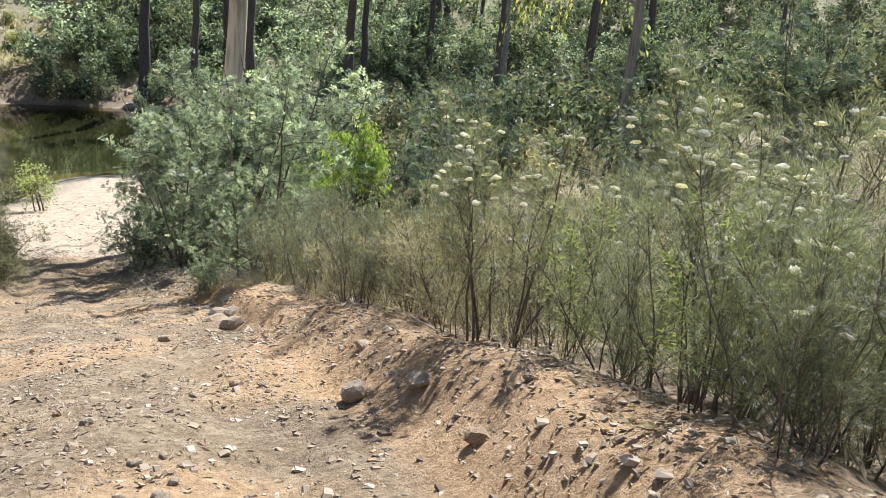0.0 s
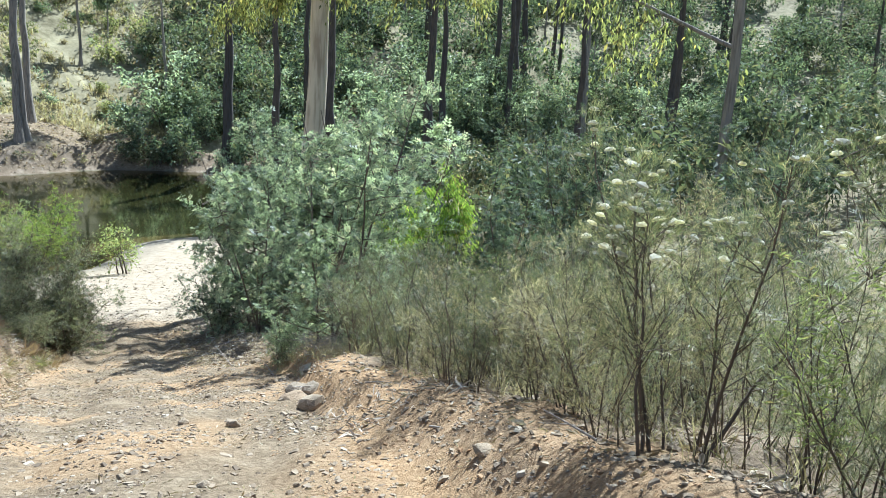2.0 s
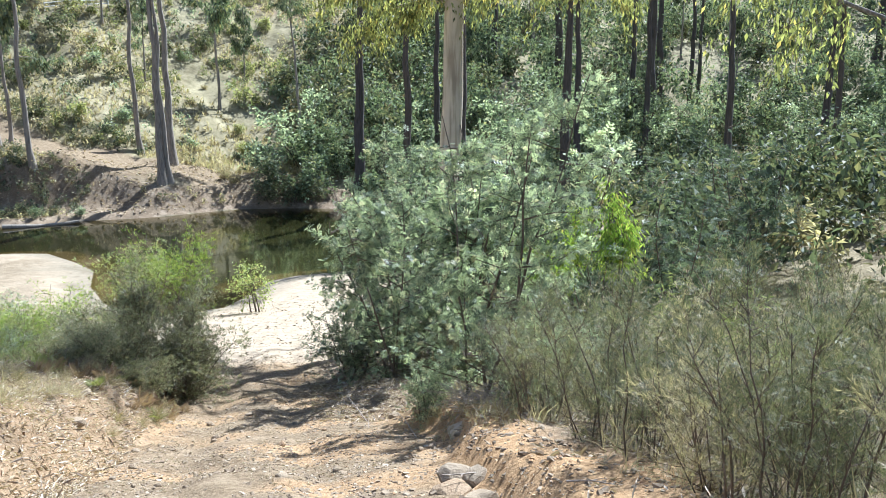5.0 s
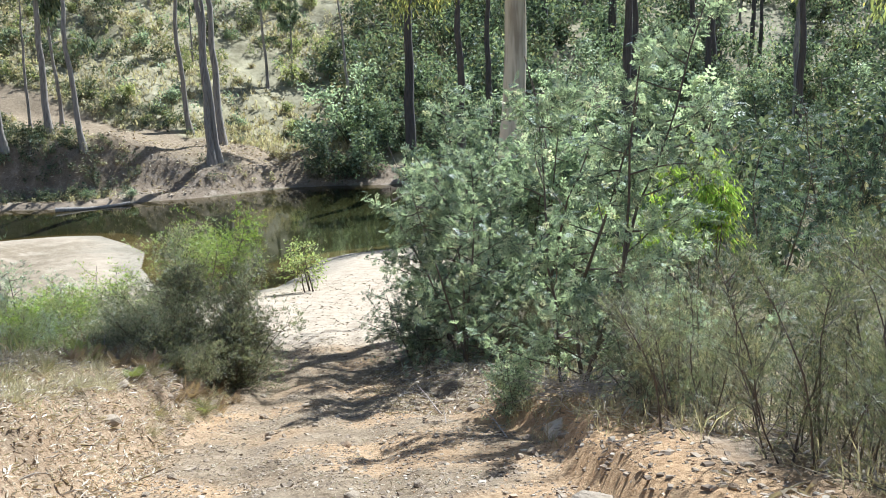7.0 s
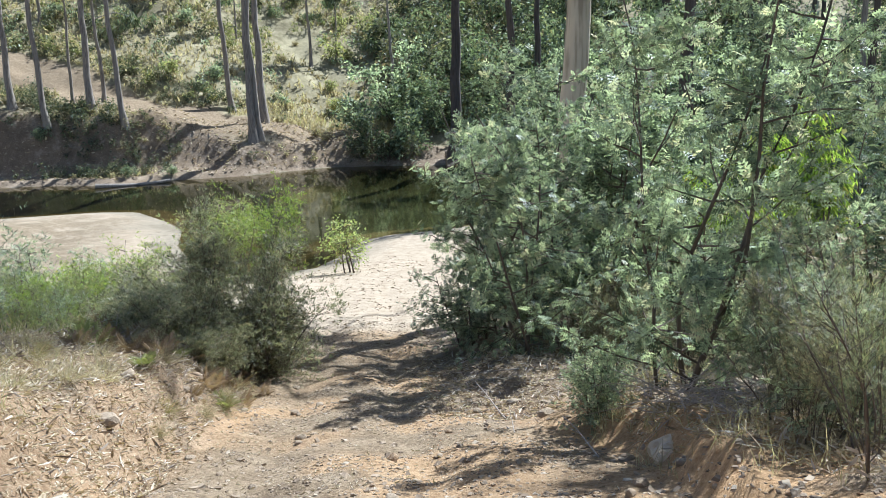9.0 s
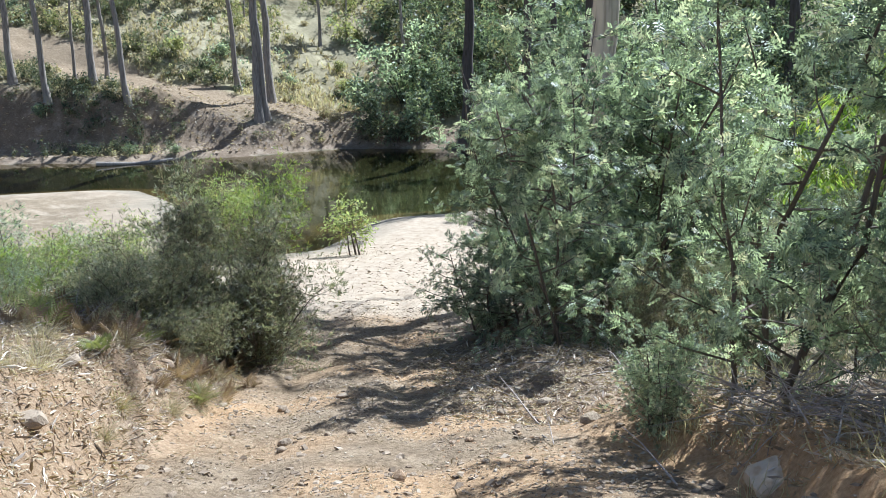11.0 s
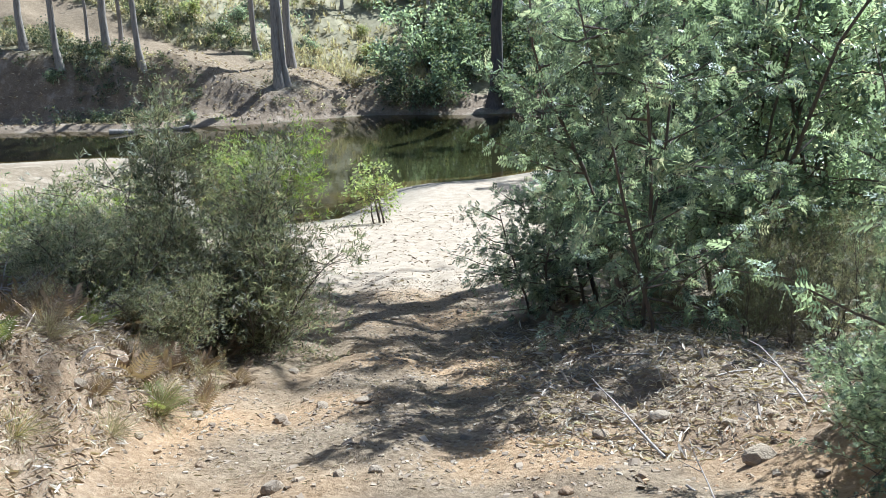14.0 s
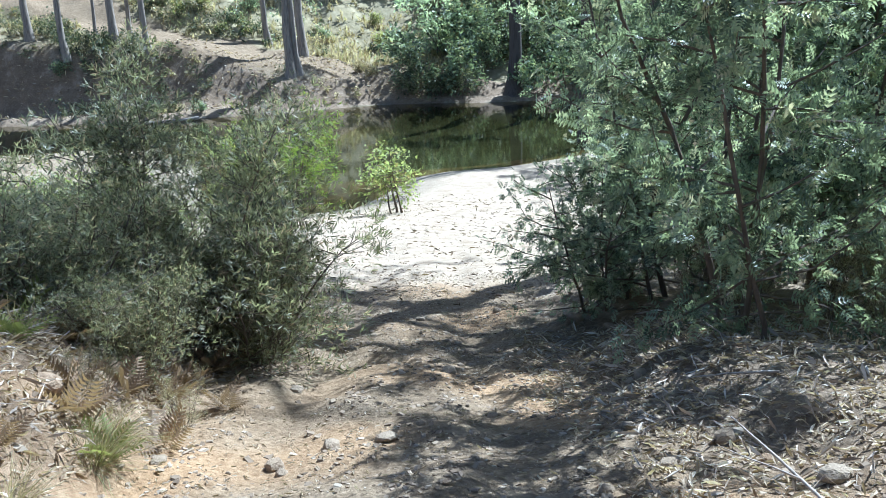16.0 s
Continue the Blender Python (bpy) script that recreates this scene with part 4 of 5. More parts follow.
for k, x, y, s in ((1, -43.5, 94, 0.9), (0, -41, 93.4, 1.0), (1, -38.5, 95, 1.1), (0, -45.2, 92.8, 0.7), (2, -47.2, 97.5, 1.5), (0, -33, 97, 1.2), (1, -30, 99, 1.3), (3, -26, 102, 1.3), (0, -22, 104, 1.2), (1, -16, 107, 1.3), (6, -40, 101, 0.7),
                   (3, -44, 106, 1.3), (4, -49, 93.5, 0.5), (4, -51, 95, 0.5), (0, -61.5, 76.3, 0.4), (2, -58.5, 78.6, 0.4), (0, -67, 76, 0.4), (3, -64, 77, 0.4), (0, -72, 76.5, 0.5), (3, -44.5, 92.4, 0.8), (3, -42.5, 93.0, 0.9), (3, -40, 93.6, 1.0)):
    plant(FAR_SHRUBS[k], x, y, s, group="shrubs of the far bank")


def far_woods(name, seed, count, x0, x1, y0, y1, test, low, high, mat, label, leaf=0.75, leaves=420):
    """Crowns far up the slopes that nobody could count: leaf clumps on many small boughs, as one mass."""
    rng = np.random.default_rng(seed)
    x, y = rng.uniform(x0, x1, count), rng.uniform(y0, y1, count)
    k = test(x, y)
    x, y = x[k], y[k]
    z = land(x, y)
    at, way = [], []
    for px, py, pz in zip(x, y, z):
        h = rng.uniform(low, high)
        boughs = rng.normal(0, 1, (9, 3)) * np.array([h * 0.20, h * 0.20, h * 0.27]) + np.array([px, py, pz + h * 0.52])
        b = boughs[rng.integers(0, 9, leaves)]
        off = rng.normal(0, 1, (leaves, 3)) * h * 0.085
        at.append(b + off)
        way.append(off / (np.linalg.norm(off, axis=1)[:, None] + 1e-9))
    at, way = np.concatenate(at), np.concatenate(way)
    V, Q = sprays(BROAD, BROAD_Q, at, scatter_way(way, rng, 0.6), leaf * rng.uniform(0.5, 1.3, len(at)), rng, 0.5)
    return tagged(new(name, mesh_of(name, V, Q, [mat])), label, "woods", kind="stuff")


past = lambda a, b: (lambda x, y: (np.abs(along(ROAD, x, y)[0]) > 3.8) & (-along(NORTH, x, y)[0] > a) & (-along(NORTH, x, y)[0] < b))
far_woods("far_woods", 401, 230, -46, 110, 110, 220, past(22, 95), 5, 11, M_FAR, "green young trees up the far slope")
far_woods("far_woods", 402, 260, -60, 130, 120, 330, lambda x, y: past(40, 220)(x, y) & (wooded(x, y) > 3), 7, 15, M_FAR, "olive-green gum saplings up the far slope")
far_woods("far_woods", 408, 130, -42, 80, 96, 180, past(5, 45), 5, 11, M_FAR, "light green young trees above the far shore", 0.55, 420)
far_woods("far_woods", 403, 90, -50, 110, 105, 200, lambda x, y: past(18, 80)(x, y) & (wooded(x, y) > 3), 4, 8, M_DARKSHRUB, "dark green undergrowth up the far slope")
far_woods("far_woods", 404, 110, -170, -46, 110, 260, lambda x, y: past(32, 150)(x, y) & (vnoise(x, y, 22, 70) > 0.15), 2.0, 5, M_DARKSHRUB, "dark green bushes on the grassy hill", 0.6, 300)
far_woods("far_woods", 405, 110, -170, -46, 100, 260, lambda x, y: past(22, 120)(x, y) & (vnoise(x, y, 14, 71) > -0.2), 1.5, 4.0, M_HILL, "yellow-green bushes on the grassy hill", 0.5, 260)
far_woods("far_woods", 406, 170, -58, -28, 102, 190, lambda x, y: past(10, 100)(x, y) & (wooded(x, y) > 3), 3, 7, M_DARKSHRUB, "dark green bushes filling the gully", 0.6, 300)
far_woods("far_woods", 407, 90, -58, -28, 100, 190, lambda x, y: past(8, 100)(x, y) & (wooded(x, y) > 3), 3, 6, M_FAR, "green bushes filling the gully", 0.6, 300)
verge = lambda x, y: ((x < -63) | (-along(NORTH, x, y)[0] > 15)) & (np.abs(along(ROAD, x, y)[0]) > 3.8) & (np.abs(along(ROAD, x, y)[0]) < 8) & (-along(NORTH, x, y)[0] > 1.0) & (x < -50)
far_woods("undergrowth", 418, 2600, -100, -50, 70, 108, verge, 0.5, 1.3, M_DARKSHRUB, "low dark bushes beside the far dirt road", 0.24, 40)
far_woods("undergrowth", 419, 1300, -100, -50, 70, 108, verge, 0.4, 1.0, M_BROWNSCRUB, "dry brown growth beside the far dirt road", 0.24, 36)
far_woods("undergrowth", 411, 2300, -95, -44, 70, 104, lambda x, y: past(1.4, 11)(x, y) & (vnoise(x, y, 4, 72) > np.where(x < -60, -0.4, 0.45)), 0.5, 1.4, M_DARKSHRUB, "low dark undergrowth on the cut bank", 0.22, 44)
far_woods("undergrowth", 412, 900, -95, -44, 70, 112, lambda x, y: past(1.0, 22)(x, y) & (vnoise(x, y, 5, 73) > np.where(x < -60, -0.1, 0.4)), 0.4, 1.0, M_BROWNSCRUB, "dry brown tussocks on the cut bank", 0.22, 40)
far_woods("undergrowth", 413, 700, -95, -44, 70, 112, lambda x, y: past(1.2, 22)(x, y) & (vnoise(x, y, 5, 74) > np.where(x < -60, 0.1, 0.5)), 0.8, 2.1, M_FAR, "low green bushes on the cut bank", 0.26, 70)
far_woods("undergrowth", 414, 1700, -140, -44, 84, 180, lambda x, y: past(14, 80)(x, y) & (vnoise(x, y, 9, 75) > -0.15), 0.7, 2.0, M_STRAW, "pale dry tussocks on the grassy hill", 0.36, 34)
far_woods("undergrowth", 415, 1900, -150, -40, 84, 230, lambda x, y: past(14, 130)(x, y) & (vnoise(x, y, 11, 76) > -0.1), 0.9, 2.4, M_HILL, "yellow-green bushes spread over the grassy hill", 0.42, 60)
far_woods("undergrowth", 417, 900, -150, -44, 84, 220, lambda x, y: past(13, 120)(x, y) & (vnoise(x, y, 8, 78) > -0.1), 0.9, 2.3, M_WATTLE, "grey-green bushes spread over the grassy hill", 0.4, 50)
far_woods("undergrowth", 416, 1400, -150, -40, 84, 230, lambda x, y: past(14, 130)(x, y) & (vnoise(x, y, 13, 77) > -0.05), 1.0, 3.0, M_DARKSHRUB, "dark bushes spread over the grassy hill", 0.42, 70)
near_bank = lambda x, y: (along(SOUTH, x, y)[0] > 2.5) & (along(SOUTH, x, y)[0] < 60) & (along(TRACK, x, y)[0] > 13)
far_woods("riverside_woods", 421, 150, -16, 60, 36, 112, near_bank, 3, 6, M_FAR, "grey-green wattle thicket along the river", 0.42, 420)
far_woods("riverside_woods", 422, 190, -14, 60, 36, 112, near_bank, 2.5, 5, M_DARKSHRUB, "dark green thicket along the river", 0.42, 420)
far_woods("riverside_woods", 423, 70, -14, 60, 36, 112, near_bank, 2, 4, M_BROWNSCRUB, "brownish thicket along the river", 0.4, 350)
discard(BIG_GUM, SIDE_GUM, MISTLE, SAPLING, FLOWERY, YELLOW, *WATTLES, *MID_WATTLES, *SCRUBS, *BROWNS, *BACK_SCRUBS, *DARKS, *LEAFY, *FAR_SHRUBS, *FAR_GUMS)


# ---- ferns and grass ----
def fern(seed, count, size, mat, label):
    rng = np.random.default_rng(seed)
    top = empty("fern", 0, 0, -500)
    v, q = frond(9, 0.42, 0.045)
    for k in range(count):
        a = 2 * math.pi * k / count + rng.uniform(-0.3, 0.3)
        w = np.array([[math.cos(a), math.sin(a), rng.uniform(0.5, 1.3)]])
        V, Q = sprays(v, q, np.array([[0, 0, -0.03]]), w, np.array([size * rng.uniform(0.7, 1.1)]), rng, 0)
        part("frond", mesh_of("frond", V, Q, [mat]), top)
    return tagged(top, label, "fern")


FERNS = [fern(301, 9, 0.55, M_RUST, "dead rust-brown bracken fern on the bank"), fern(302, 9, 0.5, M_FERN, "yellow-green bracken fern on the bank"), fern(303, 8, 0.48, M_RUST, "dead rust-brown bracken fern on the bank")]
random.seed(31)
for k, x, y, s in ((1, -14.2, 22.8, 0.9), (1, -14.5, 23.2, 0.8), (0, -16.7, 23.4, 1.0), (2, -14.6, 23.9, 1.0), (0, -15.2, 23.3, 0.9), (2, -15.7, 23.0, 1.0), (0, -14.2, 24.4, 0.8), (2, -13.9, 23.6, 0.7), (0, -14.0, 22.4, 0.8), (2, -13.5, 22.9, 0.8), (0, -13.3, 22.2, 0.7), (2, -14.6, 21.8, 0.8), (0, -15.0, 22.6, 0.9), (1, -13.8, 21.6, 0.7), (2, -14.4, 24.9, 0.9), (0, -13.0, 23.2, 0.6), (0, -12.9, 21.3, 0.8), (2, -13.6, 21.1, 0.9), (0, -14.2, 21.2, 0.9), (2, -12.6, 21.9, 0.7), (0, -13.9, 20.6, 0.8), (2, -14.9, 21.0, 0.9), (1, -12.5, 21.2, 0.6), (0, -13.2, 20.5, 0.7), (2, -14.6, 20.2, 0.8), (0, -16.3, 24.1, 1.0), (2, -17.3, 23.0, 1.0), (0, -15.4, 24.6, 0.9), (2, -15.0, 23.6, 0.9), (0, -18.2, 23.9, 1.1), (1, -18.6, 24.8, 1.1), (1, -17.9, 23.3, 1.25), (1, -18.8, 23.5, 1.3), (0, -17.2, 22.9, 1.25), (0, -16.4, 22.7, 1.1), (2, -18.2, 22.6, 1.3), (1, -16.9, 23.9, 1.2),
                   (1, -17.6, 24.5, 0.9), (2, -12.4, 20.3, 0.5), (1, -12.7, 19.6, 0.5), (0, -19.6, 24.8, 1.1), (1, -20.6, 24.0, 1.0), (2, -14.6, 25.2, 0.8), (0, -15.9, 22.3, 0.8), (2, -16.9, 21.7, 0.8), (0, -13.2, 21.6, 0.6), (1, -15.4, 22.2, 1.2), (1, -15.9, 22.6, 1.3), (0, -14.9, 21.7, 1.2), (1, -16.4, 22.0, 1.2), (0, -15.6, 21.5, 1.1), (2, -14.3, 21.1, 1.0), (1, -14.7, 22.3, 1.0), (0, -16.8, 22.4, 1.3), (1, -15.0, 20.9, 0.9)):
    plant(FERNS[k], x, y, s, sink=0.0, group="ferns on the bank")
discard(*FERNS)


def grass(name, spots, blades, size, mat, label, seed, width=0.02):
    """Tufts of thin blades at many spots, as one mass."""
    rng = np.random.default_rng(seed)
    at = np.repeat(spots, blades, 0)
    at = at + rng.normal(0, 1, at.shape) * np.array([size * 0.18, size * 0.18, 0])
    v, q = blade(width, 0.12)
    way = scatter_way(np.tile([0, 0, 1.0], (len(at), 1)), rng, 0.42)
    V, Q = sprays(v, q, at, way, size * rng.uniform(0.5, 1.3, len(at)), rng, 0)
    return tagged(new(name, mesh_of(name, V, Q, [mat])), label, "grass", kind="stuff")


def spots_where(rng, count, x0, x1, y0, y1, test):
    x, y = rng.uniform(x0, x1, count), rng.uniform(y0, y1, count)
    k = test(x, y)
    x, y = x[k], y[k]
    return np.stack([x, y, land(x, y) - 0.02], 1)


def tussock(x, y, size, mat, label):
    rng = np.random.default_rng(int(abs(x * 90 + y * 7)))
    n = 460
    at = rng.normal(0, 0.10, (n, 3)) * np.array([1, 1, 0])
    v = np.array([(-0.0035, 0, 0), (0.0035, 0, 0), (0.004, 0.5, 0.03), (-0.004, 0.5, 0.03), (0.001, 0.95, -0.12), (-0.001, 0.95, -0.12)])
    way = scatter_way(np.tile([0, 0, 1.0], (n, 1)) + at * 7, rng, 0.45)
    V, Q = sprays(v, np.array([(0, 1, 2, 3), (3, 2, 4, 5)]), at * size, way, size * rng.uniform(0.3, 1.0, n), rng, 0.3)
    ob = new("tussock", mesh_of("tussock", V, Q, [mat]))
    ob.matrix_basis = pose(x, y, ground_at(x, y) - 0.03)
    return tagged(ob, label, "grass tussock", "tussocks on the leafy bank")


for x, y, s, m in ((-12.45, 21.05, 0.55, M_TUSSOCK), (-12.7, 21.4, 0.5, M_TUSSOCK), (-11.9, 19.0, 0.4, M_TUSSOCK), (-13.0, 20.4, 0.45, M_STRAW), (-12.2, 18.2, 0.4, M_STRAW), (-13.6, 19.6, 0.5, M_STRAW), (-12.9, 17.9, 0.45, M_STRAW), (-11.6, 16.2, 0.4, M_STRAW), (-12.4, 16.6, 0.45, M_STRAW), (-12.9, 18.9, 0.5, M_STRAW), (-13.6, 18.4, 0.5, M_TUSSOCK), (-12.0, 17.4, 0.45, M_STRAW), (-11.0, 15.2, 0.4, M_STRAW), (-13.2, 17.2, 0.5, M_TUSSOCK), (-12.1, 20.1, 0.45, M_STRAW), (-14.2, 19.0, 0.5, M_STRAW), (-11.5, 18.3, 0.35, M_STRAW)):
    tussock(x, y, s, m, "yellow-green grass tussock on the leafy bank" if m is M_TUSSOCK else "dry straw tussock on the leafy bank")
rngg = np.random.default_rng(77)
side = lambda x, y: along(TRACK, x, y)[0]
far = lambda x, y: -along(NORTH, x, y)[0]
grass("dry_grass", spots_where(rngg, 3600, -32, -8, 10, 36, lambda x, y: (side(x, y) < -2.9) & (vnoise(x, y, 2.2, 50) > -0.3) & (along(SOUTH, x, y)[0] > 5)), 14, 0.34, M_STRAW, "straw-coloured dry grass on the bank above the track", 78, 0.011)
grass("dry_grass", spots_where(rngg, 3600, -6, 16, 2, 32, lambda x, y: (side(x, y) > 3.2) & (vnoise(x, y, 2.0, 51) > -0.1)), 14, 0.36, M_STRAW, "straw-coloured dry grass under the scrub", 79, 0.011)
grass("green_grass", spots_where(rngg, 900, -34, -12, 14, 36, lambda x, y: (side(x, y) < -4.2) & (vnoise(x, y, 2.2, 52) > 0.15) & (along(SOUTH, x, y)[0] > 5)), 10, 0.4, M_FERN, "green and yellow grass tufts between the bushes", 80)
grass("hill_grass", spots_where(rngg, 16000, -150, -40, 74, 190, lambda x, y: (far(x, y) > 9) & (np.abs(along(ROAD, x, y)[0]) > 3.6) & (vnoise(x, y, 10, 53) > -0.3)), 4, 0.75, M_STRAW, "dry grass on the far hillside", 81, 0.12)
grass("hill_grass", spots_where(rngg, 1200, -60, -43, 82, 104, lambda x, y: (far(x, y) > 7) & (np.abs(along(ROAD, x, y)[0]) > 3.6)), 6, 0.8, M_STRAW, "tall yellow grass on the far terrace", 82, 0.06)


# ---- stones, litter and dead wood ----
def stone_mesh(seed, flat=0.6, cuts=2):
    bm = bmesh.new()
    bmesh.ops.create_icosphere(bm, subdivisions=cuts, radius=0.5)
    sh = Vector((seed * 3.7, seed * 1.3, 0))
    for v in bm.verts:
        n = noise.noise(v.co * 1.7 + sh) * 0.35 + noise.noise(v.co * 4.0 + sh) * 0.12
        p = v.co * (1 + n)
        for ax in (Vector((1, 0.2, 0.3)), Vector((-0.3, 1, 0.2)), Vector((0.1, -0.4, 1)), Vector((-0.8, -0.5, 0.4))):
            a = ax.normalized()
            over = p.dot(a) - 0.36
            if over > 0:
                p = p - a * over * 0.8
        v.co = Vector((p.x, p.y * 0.8, p.z * flat))
    me = bpy.data.meshes.new("stone")
    bm.to_mesh(me)
    bm.free()
    me.materials.append(STONE)
    return me


STONES = [stone_mesh(s, f, 2) for s, f in ((1, 0.55), (2, 0.4), (3, 0.65), (4, 0.5))]


def stone(x, y, size, label="pale angular stone lying on the dirt track", up=0.0, turn=None, tip=0.0, group="loose stones on the track", k=None):
    ob = new("stone", STONES[random.randrange(4) if k is None else k])
    ob.matrix_basis = pose(x, y, ground_at(x, y) + size * 0.12 + up, random.uniform(-12, 12) + tip, random.uniform(-12, 12), random.uniform(0, 360) if turn is None else turn) @ Matrix.Diagonal((size, size, size, 1))
    return tagged(ob, label, "stone", group)


PALE = bark_material("pale_sandstone", (0.70, 0.575, 0.40), (0.50, 0.33, 0.17), 2.0, 0.9, 0.01)


def boulder():
    """A split block of sandstone with a flat sloping top and broken edges."""
    bm = bmesh.new()
    bmesh.ops.create_cube(bm, size=1.0)
    bmesh.ops.bevel(bm, geom=bm.edges[:], offset=0.09, segments=1, affect="EDGES")
    bmesh.ops.subdivide_edges(bm, edges=bm.edges[:], cuts=3, use_grid_fill=True)
    for v in bm.verts:
        p = v.co
        n = noise.noise(p * 2.3) * 0.13 + noise.noise(p * 6.0) * 0.05
        v.co = Vector((p.x * (0.68 + 0.16 * p.z), p.y * (0.46 - 0.14 * p.z), (p.z + 0.25 * p.x) * 0.44)) * (1 + n)
    me = bpy.data.meshes.new("boulder")
    bm.to_mesh(me)
    bm.free()
    me.materials.append(PALE)
    ob = new("boulder", me)
    ob.matrix_basis = pose(-4.64, 18.5, 6.84, 8, -12, 28) @ Matrix.Diagonal((0.9, 0.9, 0.9, 1))
    return tagged(ob, "large pale sandstone block set in the earth bank", "boulder", "boulders in the earth bank")


boulder()
random.seed(41)
stone(-3.5, 12.7, 0.5, "flat brown stone at the foot of the earth bank", -0.05, 20, 0, "boulders in the earth bank", 1)
for x, y, s in ((-0.1, 5.9, 0.26), (-0.6, 6.2, 0.3), (-3.3, 12.9, 0.4), (-3.6, 13.4, 0.5), (-3.1, 12.2, 0.45), (0.3, 4.6, 0.2)):
    stone(x, y, s, "orange-brown stone in the earth bank", 0.02, group="boulders in the earth bank")
for x, y, s in ((-8.3, 22.9, 0.32), (-7.6, 22.2, 0.36), (-8.0, 21.6, 0.28), (-10.8, 28.2, 0.4), (-11.3, 22.4, 0.28), (-10.9, 22.6, 0.34), (-6.7, 20.8, 0.4), (-9.3, 21.7, 0.22), (-10.1, 19.7, 0.3), (-8.6, 22.3, 0.25), (-8.0, 22.6, 0.2), (-1.8, 4.7, 0.16), (-2.8, 5.8, 0.14), (-1.5, 7.0, 0.18)):
    stone(x, y, s * 0.68)
count = 0
while count < 300:
    y = random.uniform(3.5, 33)
    x = np.interp(y, [p[1] for p in TRACK], [p[0] for p in TRACK]) + random.uniform(-3.2, 4.2)
    lat = beside(x, y)
    if random.random() < (0.75 if lat > 1.5 and y < 11 else 0.35):
        continue
    stone(x, y, random.choice((0.05, 0.06, 0.07, 0.09, 0.11, 0.16)) * random.uniform(0.8, 1.3))
    count += 1


for x, y, s in ((-11.5, 17.4, 0.4), (-12.4, 18.9, 0.3), (-13.1, 21.3, 0.3), (-10.9, 18.2, 0.2)):
    stone(x, y, s, "pale stone half buried in the leafy bank", -0.03, group="stones in the leafy bank")


def twig_heap(x, y, count, reach, label):
    rng = np.random.default_rng(int(abs(x * 100)))
    lines = []
    for k in range(count):
        a = rng.uniform(0, 2 * math.pi)
        p = rng.normal(0, 1, 3) * np.array([reach * 0.35, reach * 0.35, 0.05]) + np.array([0, 0, 0.1])
        lines.append(limb(rng, p, (math.cos(a), math.sin(a), rng.uniform(-0.15, 0.5)), rng.uniform(0.3, 0.9), 0.007, 0.003, 4, 0.12))
    V, Q = tubes(lines, 4)
    ob = new("twig_heap", mesh_of("twig_heap", V, Q, [B_DEAD]))
    ob.matrix_basis = pose(x, y, ground_at(x, y))
    return tagged(ob, label, "dead twigs", kind="stuff")


twig_heap(-4.7, 19.4, 90, 0.9, "heap of pale dead twigs above the boulder")
twig_heap(-4.0, 18.6, 60, 0.8, "heap of pale dead twigs under the wattle")
twig_heap(-14.4, 22.4, 50, 0.9, "pale dead twigs under the dark bush")
twig_heap(-15.3, 21.4, 50, 1.0, "pale dead twigs on the leafy bank")


def fence(points, label):
    top = empty("fence", points[0][0], points[0][1], ground_at(*points[0]))
    base = top.matrix_basis.translation
    tops = []
    for x, y in points:
        z = ground_at(x, y)
        V, Q = tubes([[(x - base.x, y - base.y, z - base.z - 0.2, 0.09), (x - base.x, y - base.y, z - base.z + 1.25, 0.08)]], 6)
        part("post", mesh_of("post", V, Q, [PAINT]), top)
        tops.append(np.array((x - base.x, y - base.y, z - base.z)))
    for h in (0.55, 1.1):
        for a, b in zip(tops, tops[1:]):
            V, Q = tubes([[(*(a + [0, 0, h]), 0.07), (*(b + [0, 0, h]), 0.07)]], 4)
            part("rail", mesh_of("rail", V, Q, [PAINT]), top)
    return tagged(top, label, "fence")


PAINT = bark_material("weathered_white_paint", (0.72, 0.70, 0.66), (0.5, 0.47, 0.42), 3.0, 0.8, 0.004)
fence([(-91.5, 117), (-89.5, 119.4), (-87.6, 121.8), (-85.8, 124.3)], "weathered white rail fence on the far hill")


def rubble(name, spots, size, label, seed, mat):
    """Small stones and clods that nobody could count."""
    rng = np.random.default_rng(seed)
    base = np.array([(-1, -1, -0.5), (1, -1, -0.5), (1, 1, -0.5), (-1, 1, -0.5), (-0.7, -0.7, 0.5), (0.7, -0.7, 0.5), (0.7, 0.7, 0.5), (-0.7, 0.7, 0.5)], float)
    faces = np.array([(0, 3, 2, 1), (4, 5, 6, 7), (0, 1, 5, 4), (1, 2, 6, 5), (2, 3, 7, 6), (3, 0, 4, 7)])
    n = len(spots)
    a = rng.uniform(0, 2 * math.pi, n)
    v = base[None] * rng.uniform(0.45, 1.15, (n, 8, 3)) * np.array([1.0, 0.7, 0.5])
    s = size * np.clip(rng.lognormal(0, 0.55, n), 0.35, 2.4)
    lean = rng.normal(0, 0.25, (n, 1))
    x = (v[:, :, 0] * np.cos(a)[:, None] - v[:, :, 1] * np.sin(a)[:, None]) * s[:, None]
    y = (v[:, :, 0] * np.sin(a)[:, None] + v[:, :, 1] * np.cos(a)[:, None]) * s[:, None]
    V = np.stack([x + spots[:, :1], y + spots[:, 1:2], (v[:, :, 2] + lean * v[:, :, 0]) * s[:, None] + spots[:, 2:3] + 0.02 + 0.1 * s[:, None]], -1).reshape(-1, 3)
    Q = (faces[None] + (np.arange(n) * 8)[:, None, None]).reshape(-1, 4)
    return tagged(new(name, mesh_of(name, V, Q, [mat])), label, "gravel", kind="stuff")


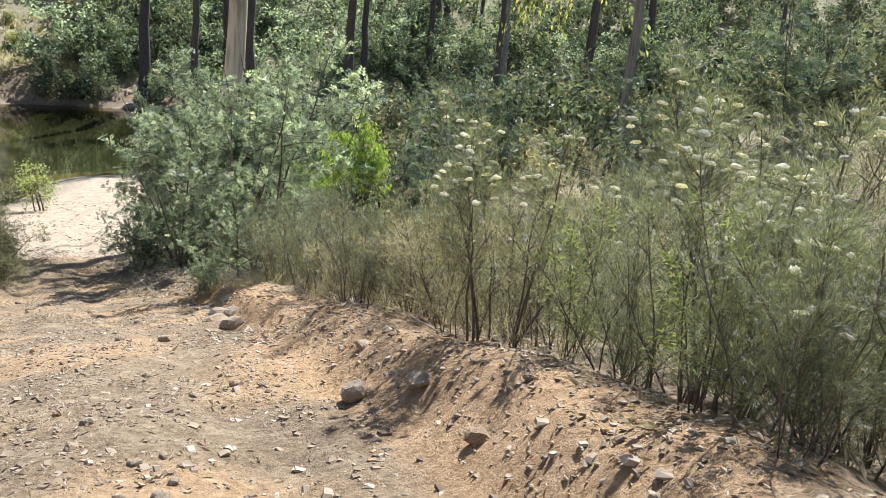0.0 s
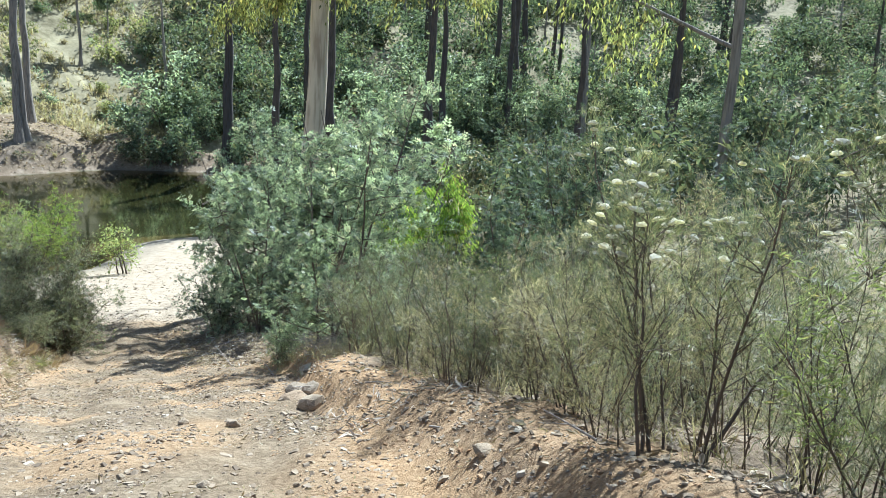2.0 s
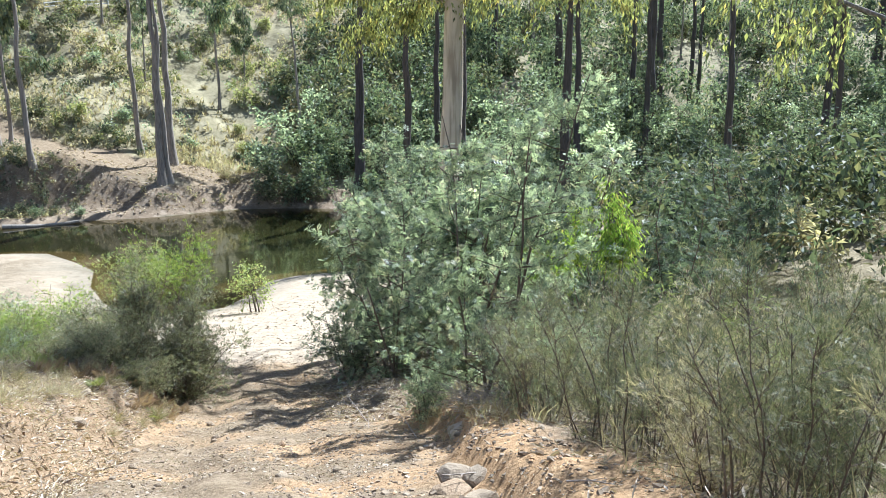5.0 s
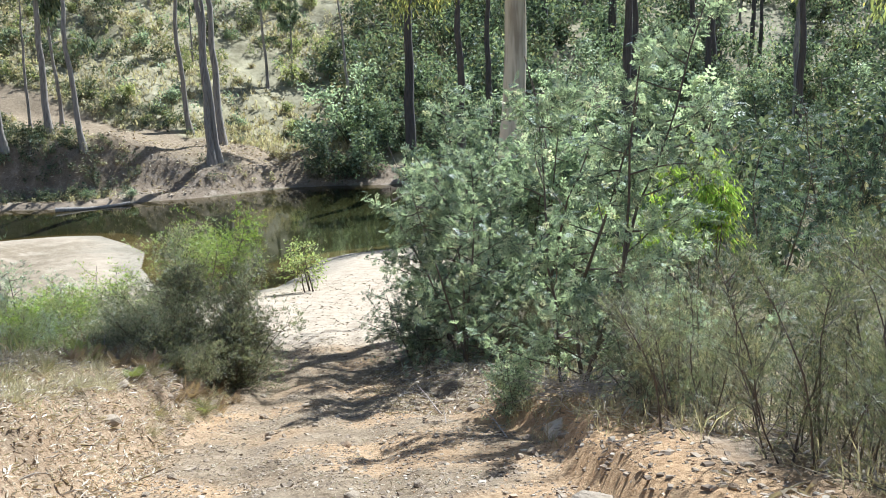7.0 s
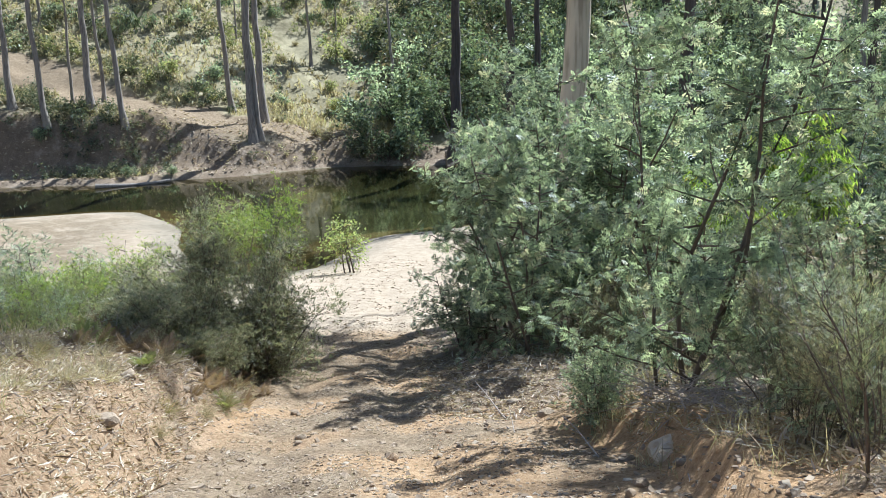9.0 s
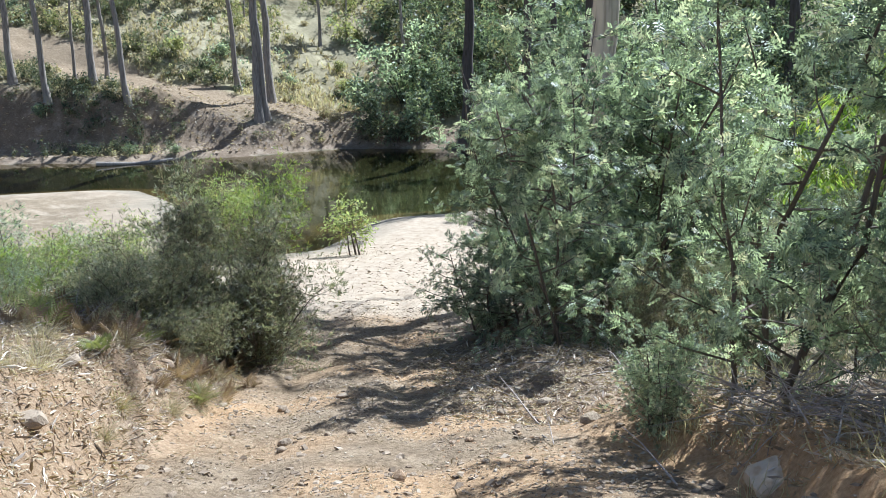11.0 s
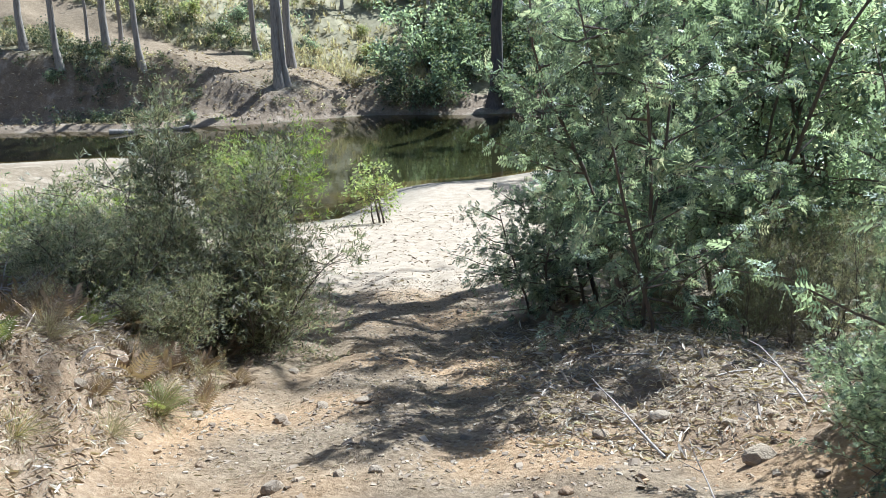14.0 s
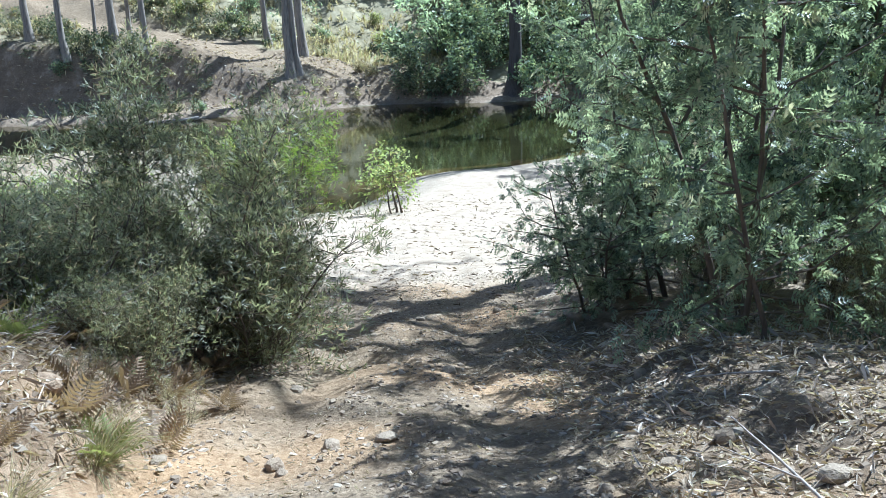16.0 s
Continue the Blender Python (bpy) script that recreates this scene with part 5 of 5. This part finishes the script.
rub = leaf_material("gravel_piece", (0.17, 0.12, 0.075), (0.38, 0.295, 0.20), (0.50, 0.42, 0.31), 0.0, 0.9)
rubble("gravel", spots_where(rngg, 80000, -17, 3, 2.5, 34, lambda x, y: (np.abs(side(x, y)) < 3.4) & (vnoise(x, y, 1.3, 60) > -0.25)), 0.016, "loose gravel and clods on the track", 83, rub)
rubble("gravel", spots_where(rngg, 11000, -17, 3, 2.5, 34, lambda x, y: np.abs(side(x, y)) < 3.6), 0.026, "small stones set in the track", 183, rub)
clod = leaf_material("clay_clod", (0.27, 0.15, 0.07), (0.52, 0.34, 0.185), (0.60, 0.45, 0.28), 0.0, 0.95)
rubble("gravel", spots_where(rngg, 14000, -9, 4, 2.0, 22, lambda x, y: (side(x, y) > 1.3) & (side(x, y) < 3.3)), 0.012, "orange clods on the earth bank", 84, clod)
rubble("gravel", spots_where(rngg, 6000, -95, -42, 68, 100, lambda x, y: (far(x, y) > 0.3) & (far(x, y) < 10)), 0.08, "stones and clods on the cut bank", 185, rub)
rubble("gravel", spots_where(rngg, 1500, -28, -10, 31, 50, lambda x, y: (np.abs(side(x, y)) < 6)), 0.03, "scattered stones and clods on the sand", 85, rub)


def litter(name, spots, size, label, seed, mat, width=0.13):
    """Curled fallen leaves and bark scraps lying flat."""
    rng = np.random.default_rng(seed)
    v = np.array([(0, 0, 0.03), (width * 0.8, 0.3, 0.09), (width * 0.7, 0.7, 0.10), (0, 1, 0.0), (-width * 0.6, 0.68, 0.13), (-width * 0.9, 0.3, 0.12), (0, 0.5, 0.02)])
    way = rng.normal(0, 1, (len(spots), 3)) * np.array([1, 1, 0.28])
    V, Q = sprays(v, np.array([(0, 1, 2, 6), (6, 2, 3, 4), (0, 6, 4, 5)]), spots + np.array([0, 0, 0.03]), way / np.linalg.norm(way, axis=1)[:, None], size * np.clip(rng.lognormal(0, 0.35, len(spots)), 0.4, 1.6), rng, 0)
    return tagged(new(name, mesh_of(name, V, Q, [mat])), label, "leaf litter", kind="stuff")


off_face = lambda x, y: (side(x, y) < 0) | (side(x, y) > 3.6) | (y > 21) | (y < 11)
litter("leaf_litter", spots_where(rngg, 62000, -12, 2, 12, 28, lambda x, y: (side(x, y) > 1.7) & (side(x, y) < 5.2) & off_face(x, y)), 0.085, "curled dry gum leaves and bark scraps beside the track", 86, M_LITTER)
litter("leaf_litter", spots_where(rngg, 5000, -8, 6, 2.5, 13, lambda x, y: (side(x, y) > 2.7) & (side(x, y) < 4.2)), 0.10, "curled dry gum leaves on the earth bank", 186, M_LITTER)
litter("leaf_litter", spots_where(rngg, 130000, -20, -6, 9, 27, lambda x, y: (side(x, y) < -1.9) & (side(x, y) > -6.0) & (vnoise(x, y, 1.6, 61) > -0.6)), 0.085, "dry curled leaves on the high bank", 87, M_LITTER)
litter("twig_litter", spots_where(rngg, 30000, -20, 2, 9, 28, lambda x, y: (np.abs(side(x, y)) > 1.9) & (np.abs(side(x, y)) < 6.0) & off_face(x, y)), 0.17, "thin pale dead twigs and bark strips on the banks", 187, M_TWIGS, 0.03)
litter("leaf_litter", spots_where(rngg, 60000, -16, 3, 3, 34, lambda x, y: (np.abs(side(x, y)) < 2.8) & (vnoise(x, y, 1.2, 62) > np.interp(y, [8, 15], [0.1, -0.45]))), 0.05, "scattered dry leaves on the track", 88, M_LITTER)
litter("leaf_litter", spots_where(rngg, 2600, -30, -9, 30, 52, lambda x, y: (np.abs(side(x, y)) < 7) & (along(SOUTH, x, y)[0] > 0.8)), 0.14, "scattered brown leaves and bark scraps on the sand", 90, M_RUST)
litter("leaf_litter", spots_where(rngg, 16000, -95, -42, 68, 100, lambda x, y: (far(x, y) > 0.8) & (far(x, y) < 11)), 0.36, "leaf and bark litter on the far bank", 89, M_LITTER)


def stick(x, y, length, r, turn, rise=6, label="dead grey stick lying among the leaves", up=0.03):
    rng = np.random.default_rng(int(abs(x * 1000 + y * 77)))
    rows = limb(rng, (0, 0, 0), (1, 0, 0), length, r, r * 0.4, 6, 0.07)
    twig = limb(rng, rows[3, :3], (0.8, 0.7, 0.2), length * 0.35, r * 0.5, r * 0.2, 3, 0.1)
    V, Q = tubes([rows, twig], 6)
    ob = new("stick", mesh_of("stick", V, Q, [B_DEAD], smooth=True))
    ob.matrix_basis = pose(x, y, ground_at(x, y) + up, 0, -rise, turn)
    return tagged(ob, label, "stick", "dead sticks beside the track")


random.seed(51)
for x, y, ln, r, turn in ((-7.2, 23.1, 1.1, 0.012, 40), (-7.4, 21.1, 1.3, 0.014, 130), (-4.7, 17.6, 0.9, 0.012, 20), (-4.4, 18.1, 1.0, 0.010, 75), (-4.6, 19.6, 1.1, 0.012, 160), (-8.0, 24.0, 0.8, 0.012, 200), (-6.4, 21.9, 1.2, 0.013, 110)):
    stick(x, y, ln, r, turn)
count = 0
while count < 60:
    x, y = random.uniform(-20, 4), random.uniform(6, 30)
    lat = beside(x, y)
    if -2.6 < lat < 2.2 or abs(lat) > 6:
        continue
    stick(x, y, random.uniform(0.35, 1.0), random.uniform(0.006, 0.012), random.uniform(0, 360), random.uniform(0, 12))
    count += 1


def log(x, y, z, length, r, turn, label):
    rng = np.random.default_rng(9)
    rows = limb(rng, (0, 0, 0), (1, 0, 0.0), length, r, r * 0.6, 9, 0.03)
    V, Q = tubes([rows, limb(rng, rows[6, :3], (0.6, 0.5, 0.6), length * 0.15, r * 0.4, r * 0.2, 3, 0.1)], 10)
    ob = new("fallen_log", mesh_of("fallen_log", V, Q, [B_GREY], smooth=True))
    ob.matrix_basis = pose(x, y, z, 0, 0, turn)
    return tagged(ob, label, "log")


log(-62.0, 72.0, 0.18, 6.8, 0.24, 44.5, "long grey fallen log at the far waterline")
